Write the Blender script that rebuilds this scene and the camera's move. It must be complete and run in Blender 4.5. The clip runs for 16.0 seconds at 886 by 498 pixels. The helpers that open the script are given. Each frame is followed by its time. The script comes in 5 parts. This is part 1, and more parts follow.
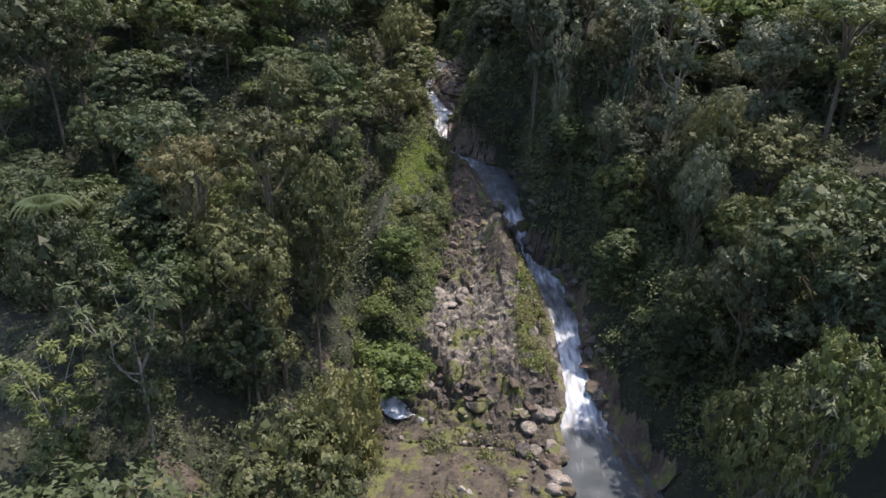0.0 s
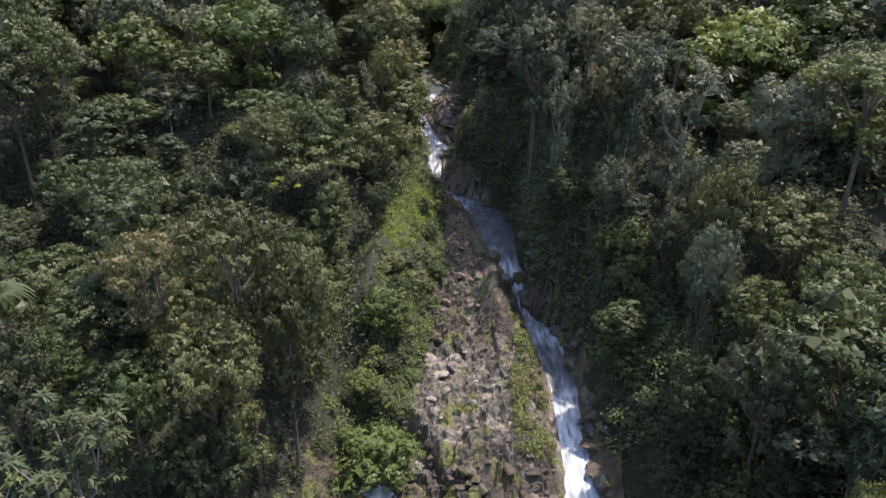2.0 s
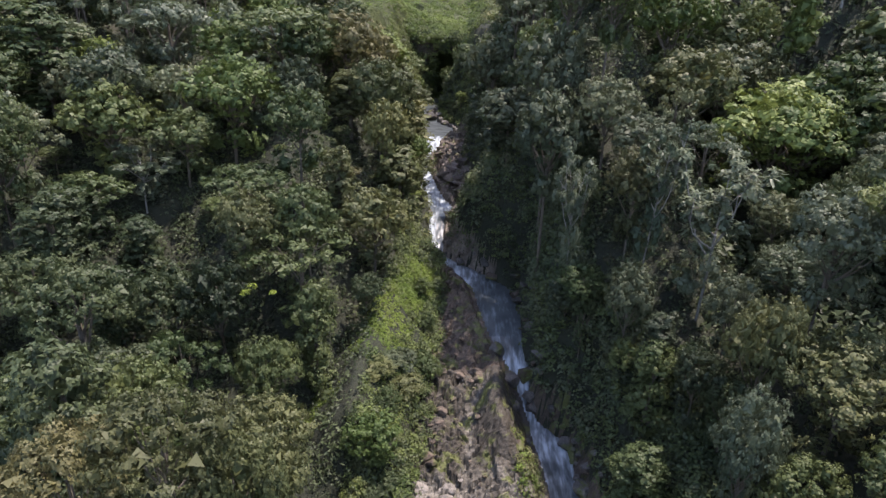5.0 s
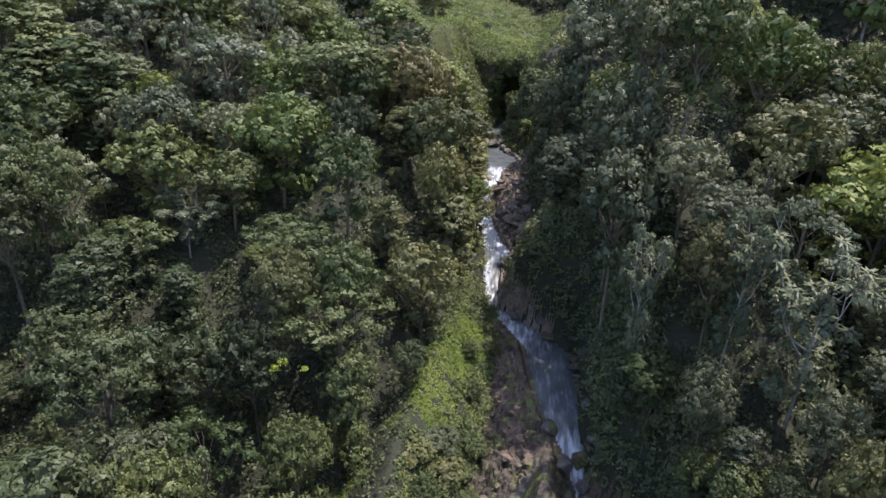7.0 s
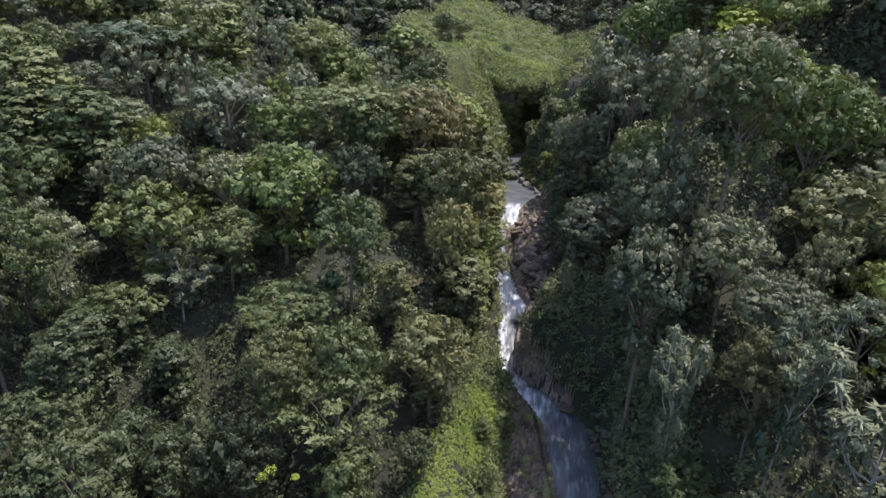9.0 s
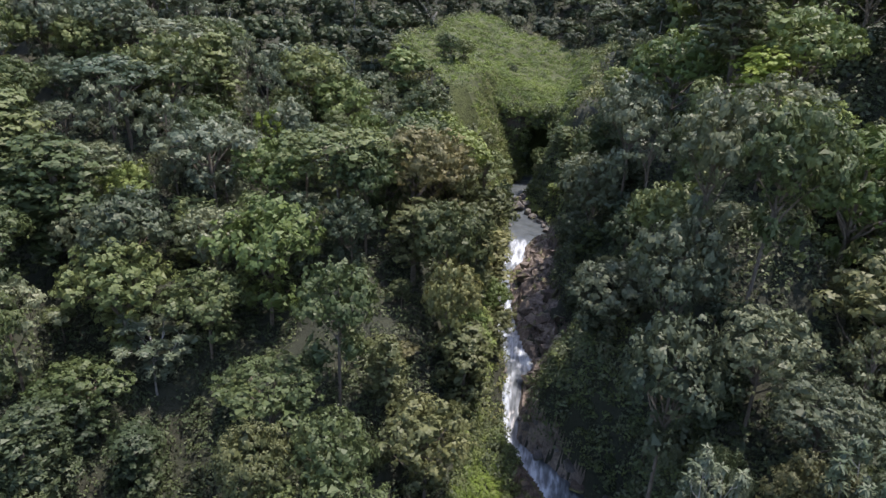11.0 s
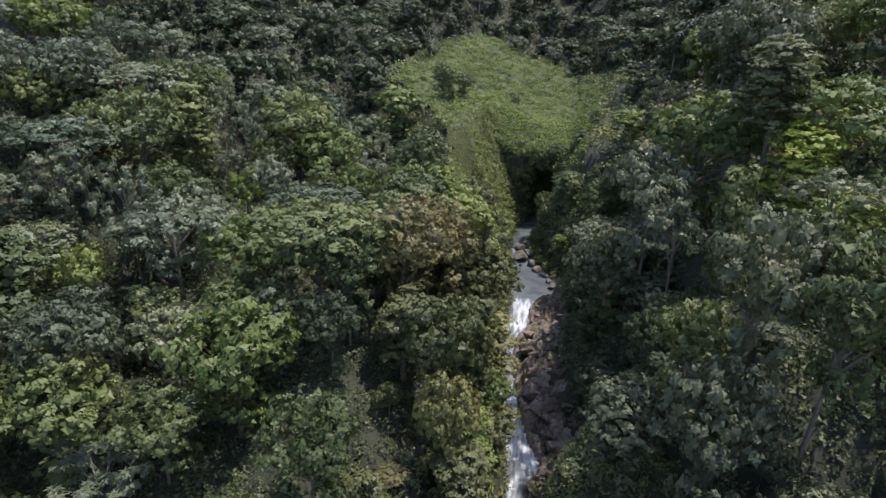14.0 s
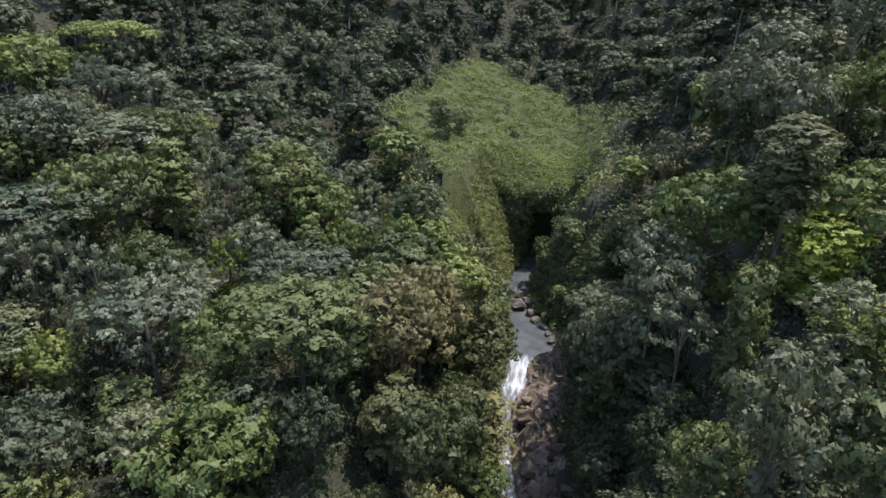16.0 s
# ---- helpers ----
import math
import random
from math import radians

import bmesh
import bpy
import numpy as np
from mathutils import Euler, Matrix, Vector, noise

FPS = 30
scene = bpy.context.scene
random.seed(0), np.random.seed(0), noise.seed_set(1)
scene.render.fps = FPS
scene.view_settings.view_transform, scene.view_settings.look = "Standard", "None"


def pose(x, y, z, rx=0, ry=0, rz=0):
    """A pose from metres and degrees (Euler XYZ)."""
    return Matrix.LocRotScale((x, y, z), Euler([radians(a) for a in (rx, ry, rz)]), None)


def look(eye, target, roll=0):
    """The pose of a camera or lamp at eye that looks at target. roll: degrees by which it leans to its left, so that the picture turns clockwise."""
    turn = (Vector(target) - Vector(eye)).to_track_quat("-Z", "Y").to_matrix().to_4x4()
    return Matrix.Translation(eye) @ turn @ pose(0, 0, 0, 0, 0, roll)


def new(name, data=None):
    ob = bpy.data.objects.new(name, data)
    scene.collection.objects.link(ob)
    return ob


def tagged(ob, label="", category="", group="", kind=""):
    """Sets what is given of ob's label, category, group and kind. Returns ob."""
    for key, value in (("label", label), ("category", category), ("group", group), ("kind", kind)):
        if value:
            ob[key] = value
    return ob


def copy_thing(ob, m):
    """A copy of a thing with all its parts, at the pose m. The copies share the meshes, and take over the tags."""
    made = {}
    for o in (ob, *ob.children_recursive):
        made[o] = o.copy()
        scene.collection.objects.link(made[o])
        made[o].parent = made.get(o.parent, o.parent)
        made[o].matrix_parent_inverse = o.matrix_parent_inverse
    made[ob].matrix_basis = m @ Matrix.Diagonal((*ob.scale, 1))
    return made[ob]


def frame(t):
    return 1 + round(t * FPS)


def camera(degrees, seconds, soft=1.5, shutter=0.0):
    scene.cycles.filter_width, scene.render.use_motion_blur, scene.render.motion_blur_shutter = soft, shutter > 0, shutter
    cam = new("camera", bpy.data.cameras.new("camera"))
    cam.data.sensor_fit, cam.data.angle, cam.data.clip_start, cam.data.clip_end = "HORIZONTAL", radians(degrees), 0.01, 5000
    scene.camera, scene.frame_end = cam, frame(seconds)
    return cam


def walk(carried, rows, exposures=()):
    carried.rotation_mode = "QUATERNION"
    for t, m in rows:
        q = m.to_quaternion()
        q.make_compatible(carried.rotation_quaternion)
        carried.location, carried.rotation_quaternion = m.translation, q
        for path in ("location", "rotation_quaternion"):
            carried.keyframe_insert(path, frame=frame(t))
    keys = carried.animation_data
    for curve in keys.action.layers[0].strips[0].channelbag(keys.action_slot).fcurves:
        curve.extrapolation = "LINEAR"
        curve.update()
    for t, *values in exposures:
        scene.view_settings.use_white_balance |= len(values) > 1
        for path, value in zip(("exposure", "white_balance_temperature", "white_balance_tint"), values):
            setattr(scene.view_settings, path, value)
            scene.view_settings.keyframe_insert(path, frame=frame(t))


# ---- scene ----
cam = camera(72.1, 16.0, soft=1.5)
METRES, EYE, TILT, LEAN, TURN = 70.0, 50.0, -23.3, -2.0, 0.0
ROWS = [
    (0.0, 0.0, 0.0, 0.0, -0.0, 0.0, -0.0),
    (0.5, 0.0029, 0.0146, 0.0232, -0.03, 0.01, -0.01),
    (1.0, 0.006, 0.0289, 0.0467, -0.03, 0.04, 0.0),
    (1.5, 0.0088, 0.0428, 0.07, -0.08, 0.05, -0.0),
    (2.0, 0.0116, 0.0577, 0.0935, -0.1, 0.09, 0.01),
    (2.5, 0.0145, 0.0723, 0.118, -0.12, 0.12, 0.01),
    (3.0, 0.0186, 0.0873, 0.1436, -0.1, 0.14, 0.0),
    (3.5, 0.023, 0.1046, 0.1696, -0.08, 0.13, 0.01),
    (4.0, 0.0271, 0.1241, 0.1953, -0.09, 0.15, 0.01),
    (6.5, 0.046, 0.2275, 0.3127, 5.63, 0.25, -2.41),
    (7.0, 0.0459, 0.2468, 0.3371, 7.0, 0.22, -3.02),
    (7.5, 0.0454, 0.2658, 0.3625, 7.72, 0.21, -3.33),
    (8.0, 0.0446, 0.2852, 0.3886, 8.16, 0.24, -3.52),
    (8.5, 0.0434, 0.3046, 0.4146, 8.52, 0.26, -3.66),
    (9.0, 0.0413, 0.3242, 0.44, 8.75, 0.28, -3.76),
    (9.5, 0.0389, 0.3451, 0.4642, 8.91, 0.31, -3.83),
    (10.0, 0.0369, 0.3667, 0.4884, 9.07, 0.33, -3.88),
    (12.5, 0.0232, 0.4756, 0.6021, 9.36, 0.29, -3.94),
    (13.0, 0.0199, 0.4954, 0.6228, 9.37, 0.3, -3.94),
    (13.5, 0.0162, 0.5138, 0.6482, 9.38, 0.3, -3.97),
    (14.0, 0.0131, 0.5312, 0.6769, 9.38, 0.33, -3.99),
    (14.5, 0.011, 0.5477, 0.7062, 9.4, 0.4, -4.02),
    (15.0, 0.0102, 0.5628, 0.736, 9.42, 0.41, -4.04),
    (15.5, 0.0096, 0.5769, 0.7655, 9.46, 0.44, -4.04),
    (16.0, 0.0087, 0.5895, 0.7956, 9.43, 0.48, -4.06),
]
walk(cam, [(t, pose(0, 0, EYE, TILT, LEAN, TURN) @ pose(METRES * x, METRES * y, METRES * z, 90 + pitch, roll, yaw)) for t, x, y, z, yaw, pitch, roll in ROWS],
     exposures=[(0.0, 1.63, 7150, 22), (3.0, 1.82, 7050, 23), (8.0, 1.84, 6900, 23), (12.5, 1.69, 6850, 21), (16.0, 1.56, 6900, 21)])

# ---- world, sun ----
SUN_TO = Vector((0.28, 0.15, 0.94)).normalized()
SUN_ELEV = math.asin(SUN_TO.z)
SUN_AZ = math.atan2(SUN_TO.x, SUN_TO.y)
world = bpy.data.worlds.new("world")
scene.world = world
world.use_nodes = True
wn = world.node_tree.nodes
sky = wn.new("ShaderNodeTexSky")
sky.sky_type, sky.sun_disc = "NISHITA", False
sky.sun_elevation, sky.sun_rotation = SUN_ELEV, SUN_AZ
world.node_tree.links.new(sky.outputs[0], wn["Background"].inputs[0])
wn["Background"].inputs[1].default_value = 0.143
sun = new("sun", bpy.data.lights.new("sun", "SUN"))
sun.data.energy, sun.data.angle, sun.data.color = 2.55, radians(0.6), (1.0, 0.965, 0.91)
sun.matrix_basis = look(SUN_TO * 200, (0, 0, 0))


# ---- materials ----
def material(name):
    m = bpy.data.materials.new(name)
    m.use_nodes = True
    return m, m.node_tree.nodes, m.node_tree.links, m.node_tree.nodes["Principled BSDF"]


def noise_node(nodes, links, scale, detail=4.0, rough=0.6, vector=None):
    n = nodes.new("ShaderNodeTexNoise")
    n.inputs["Scale"].default_value, n.inputs["Detail"].default_value, n.inputs["Roughness"].default_value = scale, detail, rough
    if vector is not None:
        links.new(vector, n.inputs["Vector"])
    return n.outputs["Fac"]


def ramp_node(nodes, links, fac, stops):
    r = nodes.new("ShaderNodeValToRGB")
    while len(r.color_ramp.elements) < len(stops):
        r.color_ramp.elements.new(0.5)
    for e, (p, c) in zip(r.color_ramp.elements, stops):
        e.position, e.color = p, (*c, 1)
    links.new(fac, r.inputs[0])
    return r.outputs[0]


def mixed(nodes, links, fac, a, b, mode="MIX"):
    n = nodes.new("ShaderNodeMix")
    n.data_type, n.blend_type = "RGBA", mode
    for sock, v in ((n.inputs[0], fac), (n.inputs[6], a), (n.inputs[7], b)):
        if isinstance(v, (int, float)):
            sock.default_value = v
        elif isinstance(v, tuple):
            sock.default_value = (*v, 1)
        else:
            links.new(v, sock)
    return n.outputs[2]


def bumped(nodes, links, bsdf, height, strength, distance):
    b = nodes.new("ShaderNodeBump")
    b.inputs["Strength"].default_value, b.inputs["Distance"].default_value = strength, distance
    links.new(height, b.inputs["Height"])
    links.new(b.outputs[0], bsdf.inputs["Normal"])


def leaf_material(name, dark, mid, light, rough=0.55, thin=0.26):
    """Leaves: every leaf its own shade, every plant its own tone, patches of tone across the wood."""
    m, nodes, links, bsdf = material(name)
    geo = nodes.new("ShaderNodeNewGeometry")
    info = nodes.new("ShaderNodeObjectInfo")
    dark, light = (tuple(0.55 * a + 0.45 * b for a, b in zip(c, mid)) for c in (dark, light))
    leaf = ramp_node(nodes, links, geo.outputs["Random Per Island"], [(0.0, dark), (0.45, mid), (0.85, mid), (1.0, light)])
    tone = ramp_node(nodes, links, info.outputs["Random"], [(0.0, (0.58, 0.68, 0.62)), (0.5, (1.0, 1.0, 1.0)), (1.0, (1.42, 1.34, 1.2))])
    patch = noise_node(nodes, links, 0.16, 3.0, 0.55, geo.outputs["Position"])
    patch = ramp_node(nodes, links, patch, [(0.3, (0.68, 0.76, 0.72)), (0.7, (1.26, 1.18, 1.06))])
    col = mixed(nodes, links, 1.0, mixed(nodes, links, 1.0, leaf, tone, "MULTIPLY"), patch, "MULTIPLY")
    links.new(col, bsdf.inputs["Base Color"])
    bsdf.inputs["Roughness"].default_value = rough
    bsdf.inputs["Specular IOR Level"].default_value = 0.28
    trans = nodes.new("ShaderNodeBsdfTranslucent")
    links.new(col, trans.inputs[0])
    mix = nodes.new("ShaderNodeMixShader")
    mix.inputs[0].default_value = thin
    links.new(bsdf.outputs[0], mix.inputs[1])
    links.new(trans.outputs[0], mix.inputs[2])
    links.new(mix.outputs[0], nodes["Material Output"].inputs[0])
    return m


def bark_material(name, a, b):
    m, nodes, links, bsdf = material(name)
    co = nodes.new("ShaderNodeTexCoord").outputs["Object"]
    n = noise_node(nodes, links, 3.0, 5.0, 0.65, co)
    links.new(ramp_node(nodes, links, n, [(0.3, a), (0.7, b)]), bsdf.inputs["Base Color"])
    bsdf.inputs["Roughness"].default_value = 0.85
    bumped(nodes, links, bsdf, n, 0.5, 0.05)
    return m


def rock_material(name, a, b, c, moss=0.0, scale=1.0, wet=0.75, pale_rock=None):
    m, nodes, links, bsdf = material(name)
    geo = nodes.new("ShaderNodeNewGeometry")
    pos = geo.outputs["Position"]
    big = noise_node(nodes, links, 0.35 * scale, 5.0, 0.6, pos)
    fine = noise_node(nodes, links, 3.2 * scale, 8.0, 0.7, pos)
    col = ramp_node(nodes, links, big, [(0.3, a), (0.5, b), (0.72, c)])
    if pale_rock:
        bare = nodes.new("ShaderNodeAttribute")
        bare.attribute_name = "pale_rock"
        clean = ramp_node(nodes, links, noise_node(nodes, links, 0.9, 6.0, 0.65, pos), [(0.3, pale_rock[0]), (0.5, pale_rock[1]), (0.7, pale_rock[2])])
        col = mixed(nodes, links, bare.outputs["Fac"], col, clean)
    col = mixed(nodes, links, 1.0, col, ramp_node(nodes, links, fine, [(0.3, (0.45, 0.43, 0.42)), (0.7, (1.3, 1.27, 1.22))]), "MULTIPLY")
    if moss:
        spread = noise_node(nodes, links, 0.55, 6.0, 0.65, pos)
        mask = ramp_node(nodes, links, spread, [(0.62 - moss * 0.25, (0, 0, 0)), (0.70 - moss * 0.25, (1, 1, 1))])
        col = mixed(nodes, links, mask, col, (0.075, 0.085, 0.022))
    links.new(col, bsdf.inputs["Base Color"])
    bsdf.inputs["Roughness"].default_value = wet
    crack = nodes.new("ShaderNodeTexVoronoi")
    crack.inputs["Scale"].default_value = 1.6 * scale
    links.new(pos, crack.inputs["Vector"])
    h = nodes.new("ShaderNodeMath")
    h.operation = "ADD"
    links.new(fine, h.inputs[0])
    links.new(crack.outputs["Distance"], h.inputs[1])
    bumped(nodes, links, bsdf, h.outputs[0], 0.8, 0.12)
    return m


def soil_material():
    m, nodes, links, bsdf = material("forest_floor")
    pos = nodes.new("ShaderNodeNewGeometry").outputs["Position"]
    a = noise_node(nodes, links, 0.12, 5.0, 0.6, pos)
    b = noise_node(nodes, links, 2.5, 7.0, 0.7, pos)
    # darker than real leaf litter: the deep shade between crowns is in this colour
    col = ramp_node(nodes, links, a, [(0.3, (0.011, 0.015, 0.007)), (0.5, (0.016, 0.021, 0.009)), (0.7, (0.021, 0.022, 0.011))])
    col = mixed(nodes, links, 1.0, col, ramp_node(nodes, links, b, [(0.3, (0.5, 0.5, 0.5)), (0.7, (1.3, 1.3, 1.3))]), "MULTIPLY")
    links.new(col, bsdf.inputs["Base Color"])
    bsdf.inputs["Roughness"].default_value = 0.9
    bumped(nodes, links, bsdf, b, 0.8, 0.2)
    return m


def water_material():
    """Blue-grey mountain water that turns to white foam where the foam attribute says it breaks."""
    m, nodes, links, bsdf = material("stream_water")
    pos = nodes.new("ShaderNodeNewGeometry").outputs["Position"]
    foam = nodes.new("ShaderNodeAttribute")
    foam.attribute_name = "foam"
    stretch = nodes.new("ShaderNodeVectorMath")
    stretch.operation = "MULTIPLY"
    stretch.inputs[1].default_value = (2.6, 0.6, 0.6)
    links.new(pos, stretch.inputs[0])
    streak = noise_node(nodes, links, 0.9, 4.0, 0.5, stretch.outputs[0])
    add = nodes.new("ShaderNodeMath")
    add.operation = "ADD"
    links.new(foam.outputs["Fac"], add.inputs[0])
    links.new(streak, add.inputs[1])
    mask = ramp_node(nodes, links, add.outputs[0], [(0.54, (0, 0, 0)), (0.74, (0.22, 0.22, 0.22)), (1.0, (1.0, 1.0, 1.0))])
    deep = ramp_node(nodes, links, noise_node(nodes, links, 0.35, 3.0, 0.5, pos), [(0.35, (0.040, 0.049, 0.051)), (0.65, (0.074, 0.087, 0.091))])
    col = mixed(nodes, links, mask, deep, (0.40, 0.455, 0.495))
    links.new(col, bsdf.inputs["Base Color"])
    rough = nodes.new("ShaderNodeMapRange")
    rough.inputs[3].default_value, rough.inputs[4].default_value = 0.28, 0.8
    links.new(mask, rough.inputs[0])
    links.new(rough.outputs[0], bsdf.inputs["Roughness"])
    bsdf.inputs["IOR"].default_value = 1.33
    bumped(nodes, links, bsdf, streak, 0.4, 0.08)
    return m


LEAF = {
    "green": leaf_material("leaf_green", (0.052, 0.070, 0.028), (0.075, 0.100, 0.041), (0.100, 0.130, 0.057)),
    "deep": leaf_material("leaf_deep_green", (0.034, 0.048, 0.024), (0.050, 0.070, 0.035), (0.068, 0.092, 0.048)),
    # the deep green darkened by a quarter, with shade put into the leaf colour
    "shaded": leaf_material("leaf_shaded_green", (0.026, 0.036, 0.021), (0.037, 0.051, 0.029), (0.050, 0.067, 0.039)),
    "grey": leaf_material("leaf_grey_green", (0.054, 0.068, 0.042), (0.078, 0.096, 0.060), (0.108, 0.130, 0.084)),
    "fresh": leaf_material("leaf_fresh_green", (0.074, 0.102, 0.033), (0.104, 0.142, 0.046), (0.134, 0.176, 0.062)),
    "olive": leaf_material("leaf_olive", (0.066, 0.077, 0.034), (0.093, 0.105, 0.048), (0.122, 0.136, 0.065)),
    "rust": leaf_material("leaf_rust", (0.074, 0.075, 0.036), (0.104, 0.103, 0.051), (0.136, 0.133, 0.070)),
    "silver": leaf_material("leaf_silver", (0.070, 0.090, 0.056), (0.102, 0.126, 0.084), (0.150, 0.175, 0.125), 0.5),
    "lime": leaf_material("leaf_lime", (0.125, 0.165, 0.026), (0.17, 0.22, 0.037), (0.22, 0.26, 0.055)),
    "grass": leaf_material("leaf_grass", (0.078, 0.120, 0.024), (0.104, 0.156, 0.033), (0.132, 0.190, 0.045), 0.7, 0.3),
}
BARK = bark_material("bark_brown", (0.05, 0.04, 0.03), (0.14, 0.12, 0.09))
PALE = bark_material("bark_pale", (0.12, 0.115, 0.10), (0.28, 0.27, 0.24))
SOIL = soil_material()
ROCK = rock_material("rock_slab", (0.021, 0.018, 0.013), (0.038, 0.033, 0.024), (0.070, 0.063, 0.048), 0.36, pale_rock=((0.032, 0.030, 0.025), (0.092, 0.086, 0.071), (0.25, 0.235, 0.198)))
RUBBLE = rock_material("rock_brown", (0.028, 0.022, 0.016), (0.062, 0.047, 0.034), (0.125, 0.098, 0.074), 0.4)
OUTCROP = rock_material("rock_outcrop", (0.060, 0.049, 0.039), (0.118, 0.098, 0.079), (0.21, 0.18, 0.148), 0.2)
STONE = rock_material("stone_pale", (0.09, 0.084, 0.074), (0.20, 0.186, 0.162), (0.36, 0.335, 0.295), 0.1, 1.6)
BOULDER = rock_material("boulder_grey", (0.03, 0.03, 0.029), (0.08, 0.076, 0.070), (0.18, 0.165, 0.15), 0.3, 1.6)
GRAVEL = rock_material("gravel", (0.026, 0.023, 0.017), (0.054, 0.047, 0.033), (0.098, 0.083, 0.062), 0.4, 2.5)
TURF = rock_material("turf", (0.026, 0.036, 0.009), (0.040, 0.054, 0.013), (0.056, 0.072, 0.018), 0.0, 1.5, 0.95)
WATER = water_material()

# ---- the lie of the land ----
ST_Y = [25, 40, 45.5, 47.5, 53, 58.5, 65, 69, 71.4, 73, 76, 80, 85, 90, 93, 96, 98.5, 102, 105, 108.5, 112, 118, 125, 131, 136, 139, 142, 145, 150, 156, 162, 168, 176, 190]
ST_L = [11.5, 11.6, 11.6, 12.5, 12.7, 12.6, 12.1, 11.4, 11.2, 10.5, 9.2, 7.0, 5.9, 5.2, 3.4, 1.2, 0.3, -0.1, -0.3, -0.4, -1.7, -2.5, -3.2, -3.6, -3.3, -2.8, -2.8, -3.4, -4.0, -4.6, -5.5, -4.9, -2.4, -2.4]
ST_R = [20.0, 18.8, 17.0, 16.1, 15.6, 16.1, 15.8, 15.4, 13.0, 11.6, 11.6, 11.1, 11.5, 11.2, 8.5, 5.2, 1.8, 1.5, 1.6, 3.0, 1.2, -0.5, -1.6, -1.8, 0.4, -0.3, 0.8, 3.8, 3.4, -0.4, -2.6, 0.4, 2.2, 2.2]
ST_Z = [12.2, 12.3, 12.5, 13.5, 15.0, 16.3, 16.9, 17.3, 17.7, 19.3, 21.4, 23.2, 23.9, 24.3, 24.6, 24.9, 25.3, 26.8, 28.6, 29.2, 29.9, 30.8, 31.1, 31.3, 31.4, 32.2, 32.9, 33.0, 33.1, 33.4, 34.2, 34.6, 35.0, 35.3]
TOP_Y = [20, 35, 50, 65, 80, 95, 110, 125, 140, 170, 200, 245]
TOP_XL = [-75, -55, -40, -25, -13, -5]
TOP_L = [
    [33, 31, 30, 30, 32, 32], [37, 33, 32, 34, 34, 31], [40, 35, 32, 34, 35, 26], [47, 40, 33, 30, 30, 27],
    [56, 50, 44, 40, 43, 34], [62, 56, 51, 49, 50, 44], [67, 62, 56, 55, 53, 45], [71, 63, 57, 52, 50, 43],
    [73, 67, 58, 53, 52, 48], [73, 67, 61, 58, 57, 52], [76, 72, 66, 60, 56, 54], [84, 79, 73, 66, 63, 61],
]
TOP_XR = [5, 11, 17, 24, 34]
TOP_R = [
    [31, 32, 33, 34, 36], [30, 31, 33, 36, 40], [26, 28, 32, 37, 44], [31, 34, 38, 42, 46],
    [39, 46, 52, 54, 47], [45, 55, 65, 64, 51], [46, 56, 67, 70, 65], [46, 57, 67, 75, 78],
    [51, 57, 65, 75, 83], [52, 58, 65, 73, 80], [52, 57, 66, 74, 81], [60, 64, 70, 78, 85],
]
TOP_X = np.array(TOP_XL + TOP_XR, float)
TOP = np.hstack([np.array(TOP_L, float), np.array(TOP_R, float)])


def canopy(x, y):
    """Height of the tree tops over a place."""
    x, y = np.broadcast_arrays(np.asarray(x, float), np.asarray(y, float))
    cx, cy = np.clip(x, TOP_X[0], TOP_X[-1]), np.clip(y, TOP_Y[0], TOP_Y[-1])
    i = np.clip(np.searchsorted(TOP_X, cx) - 1, 0, len(TOP_X) - 2)
    j = np.clip(np.searchsorted(TOP_Y, cy) - 1, 0, len(TOP_Y) - 2)
    ty = np.array(TOP_Y, float)
    u = (cx - TOP_X[i]) / (TOP_X[i + 1] - TOP_X[i])
    v = (cy - ty[j]) / (ty[j + 1] - ty[j])
    u, v = 0.5 * u + 0.5 * u * u * (3 - 2 * u), 0.5 * v + 0.5 * v * v * (3 - 2 * v)
    z = (TOP[j, i] * (1 - u) + TOP[j, i + 1] * u) * (1 - v) + (TOP[j + 1, i] * (1 - u) + TOP[j + 1, i + 1] * u) * v
    z = z + np.clip(y - 248, 0, 400) * 0.42 + np.clip(TOP_X[0] - x, 0, 300) * 0.35 + np.clip(x - TOP_X[-1], 0, 300) * 0.45
    return z - np.clip(TOP_Y[0] - y, 0, 60) * 0.35


def stream(y):
    """Left edge, right edge and height of the water."""
    return np.interp(y, ST_Y, ST_L), np.interp(y, ST_Y, ST_R), np.interp(y, ST_Y, ST_Z)


GLADE = [(-34.7, 180.5), (-32.4, 194.5), (-30.6, 205.5), (-28.9, 221), (-27, 238), (-22.7, 248.5), (-16, 249), (-12.4, 239), (-3.5, 239), (4.6, 230), (9.8, 215), (12.6, 197), (9.9, 183), (7.5, 172), (6.8, 159), (4.2, 161), (4.2, 176), (0, 176.5), (-6.2, 175.5), (-7.4, 160), (-9, 146), (-14, 149), (-20, 163), (-27, 176)]


def in_glade(x, y):
    inside = np.zeros(np.shape(np.asarray(x) + np.asarray(y)), bool)
    for (x0, y0), (x1, y1) in zip(GLADE, GLADE[1:] + GLADE[:1]):
        if y0 != y1:
            inside ^= ((y0 > y) != (y1 > y)) & (x < (x1 - x0) * (y - y0) / (y1 - y0) + x0)
    return inside


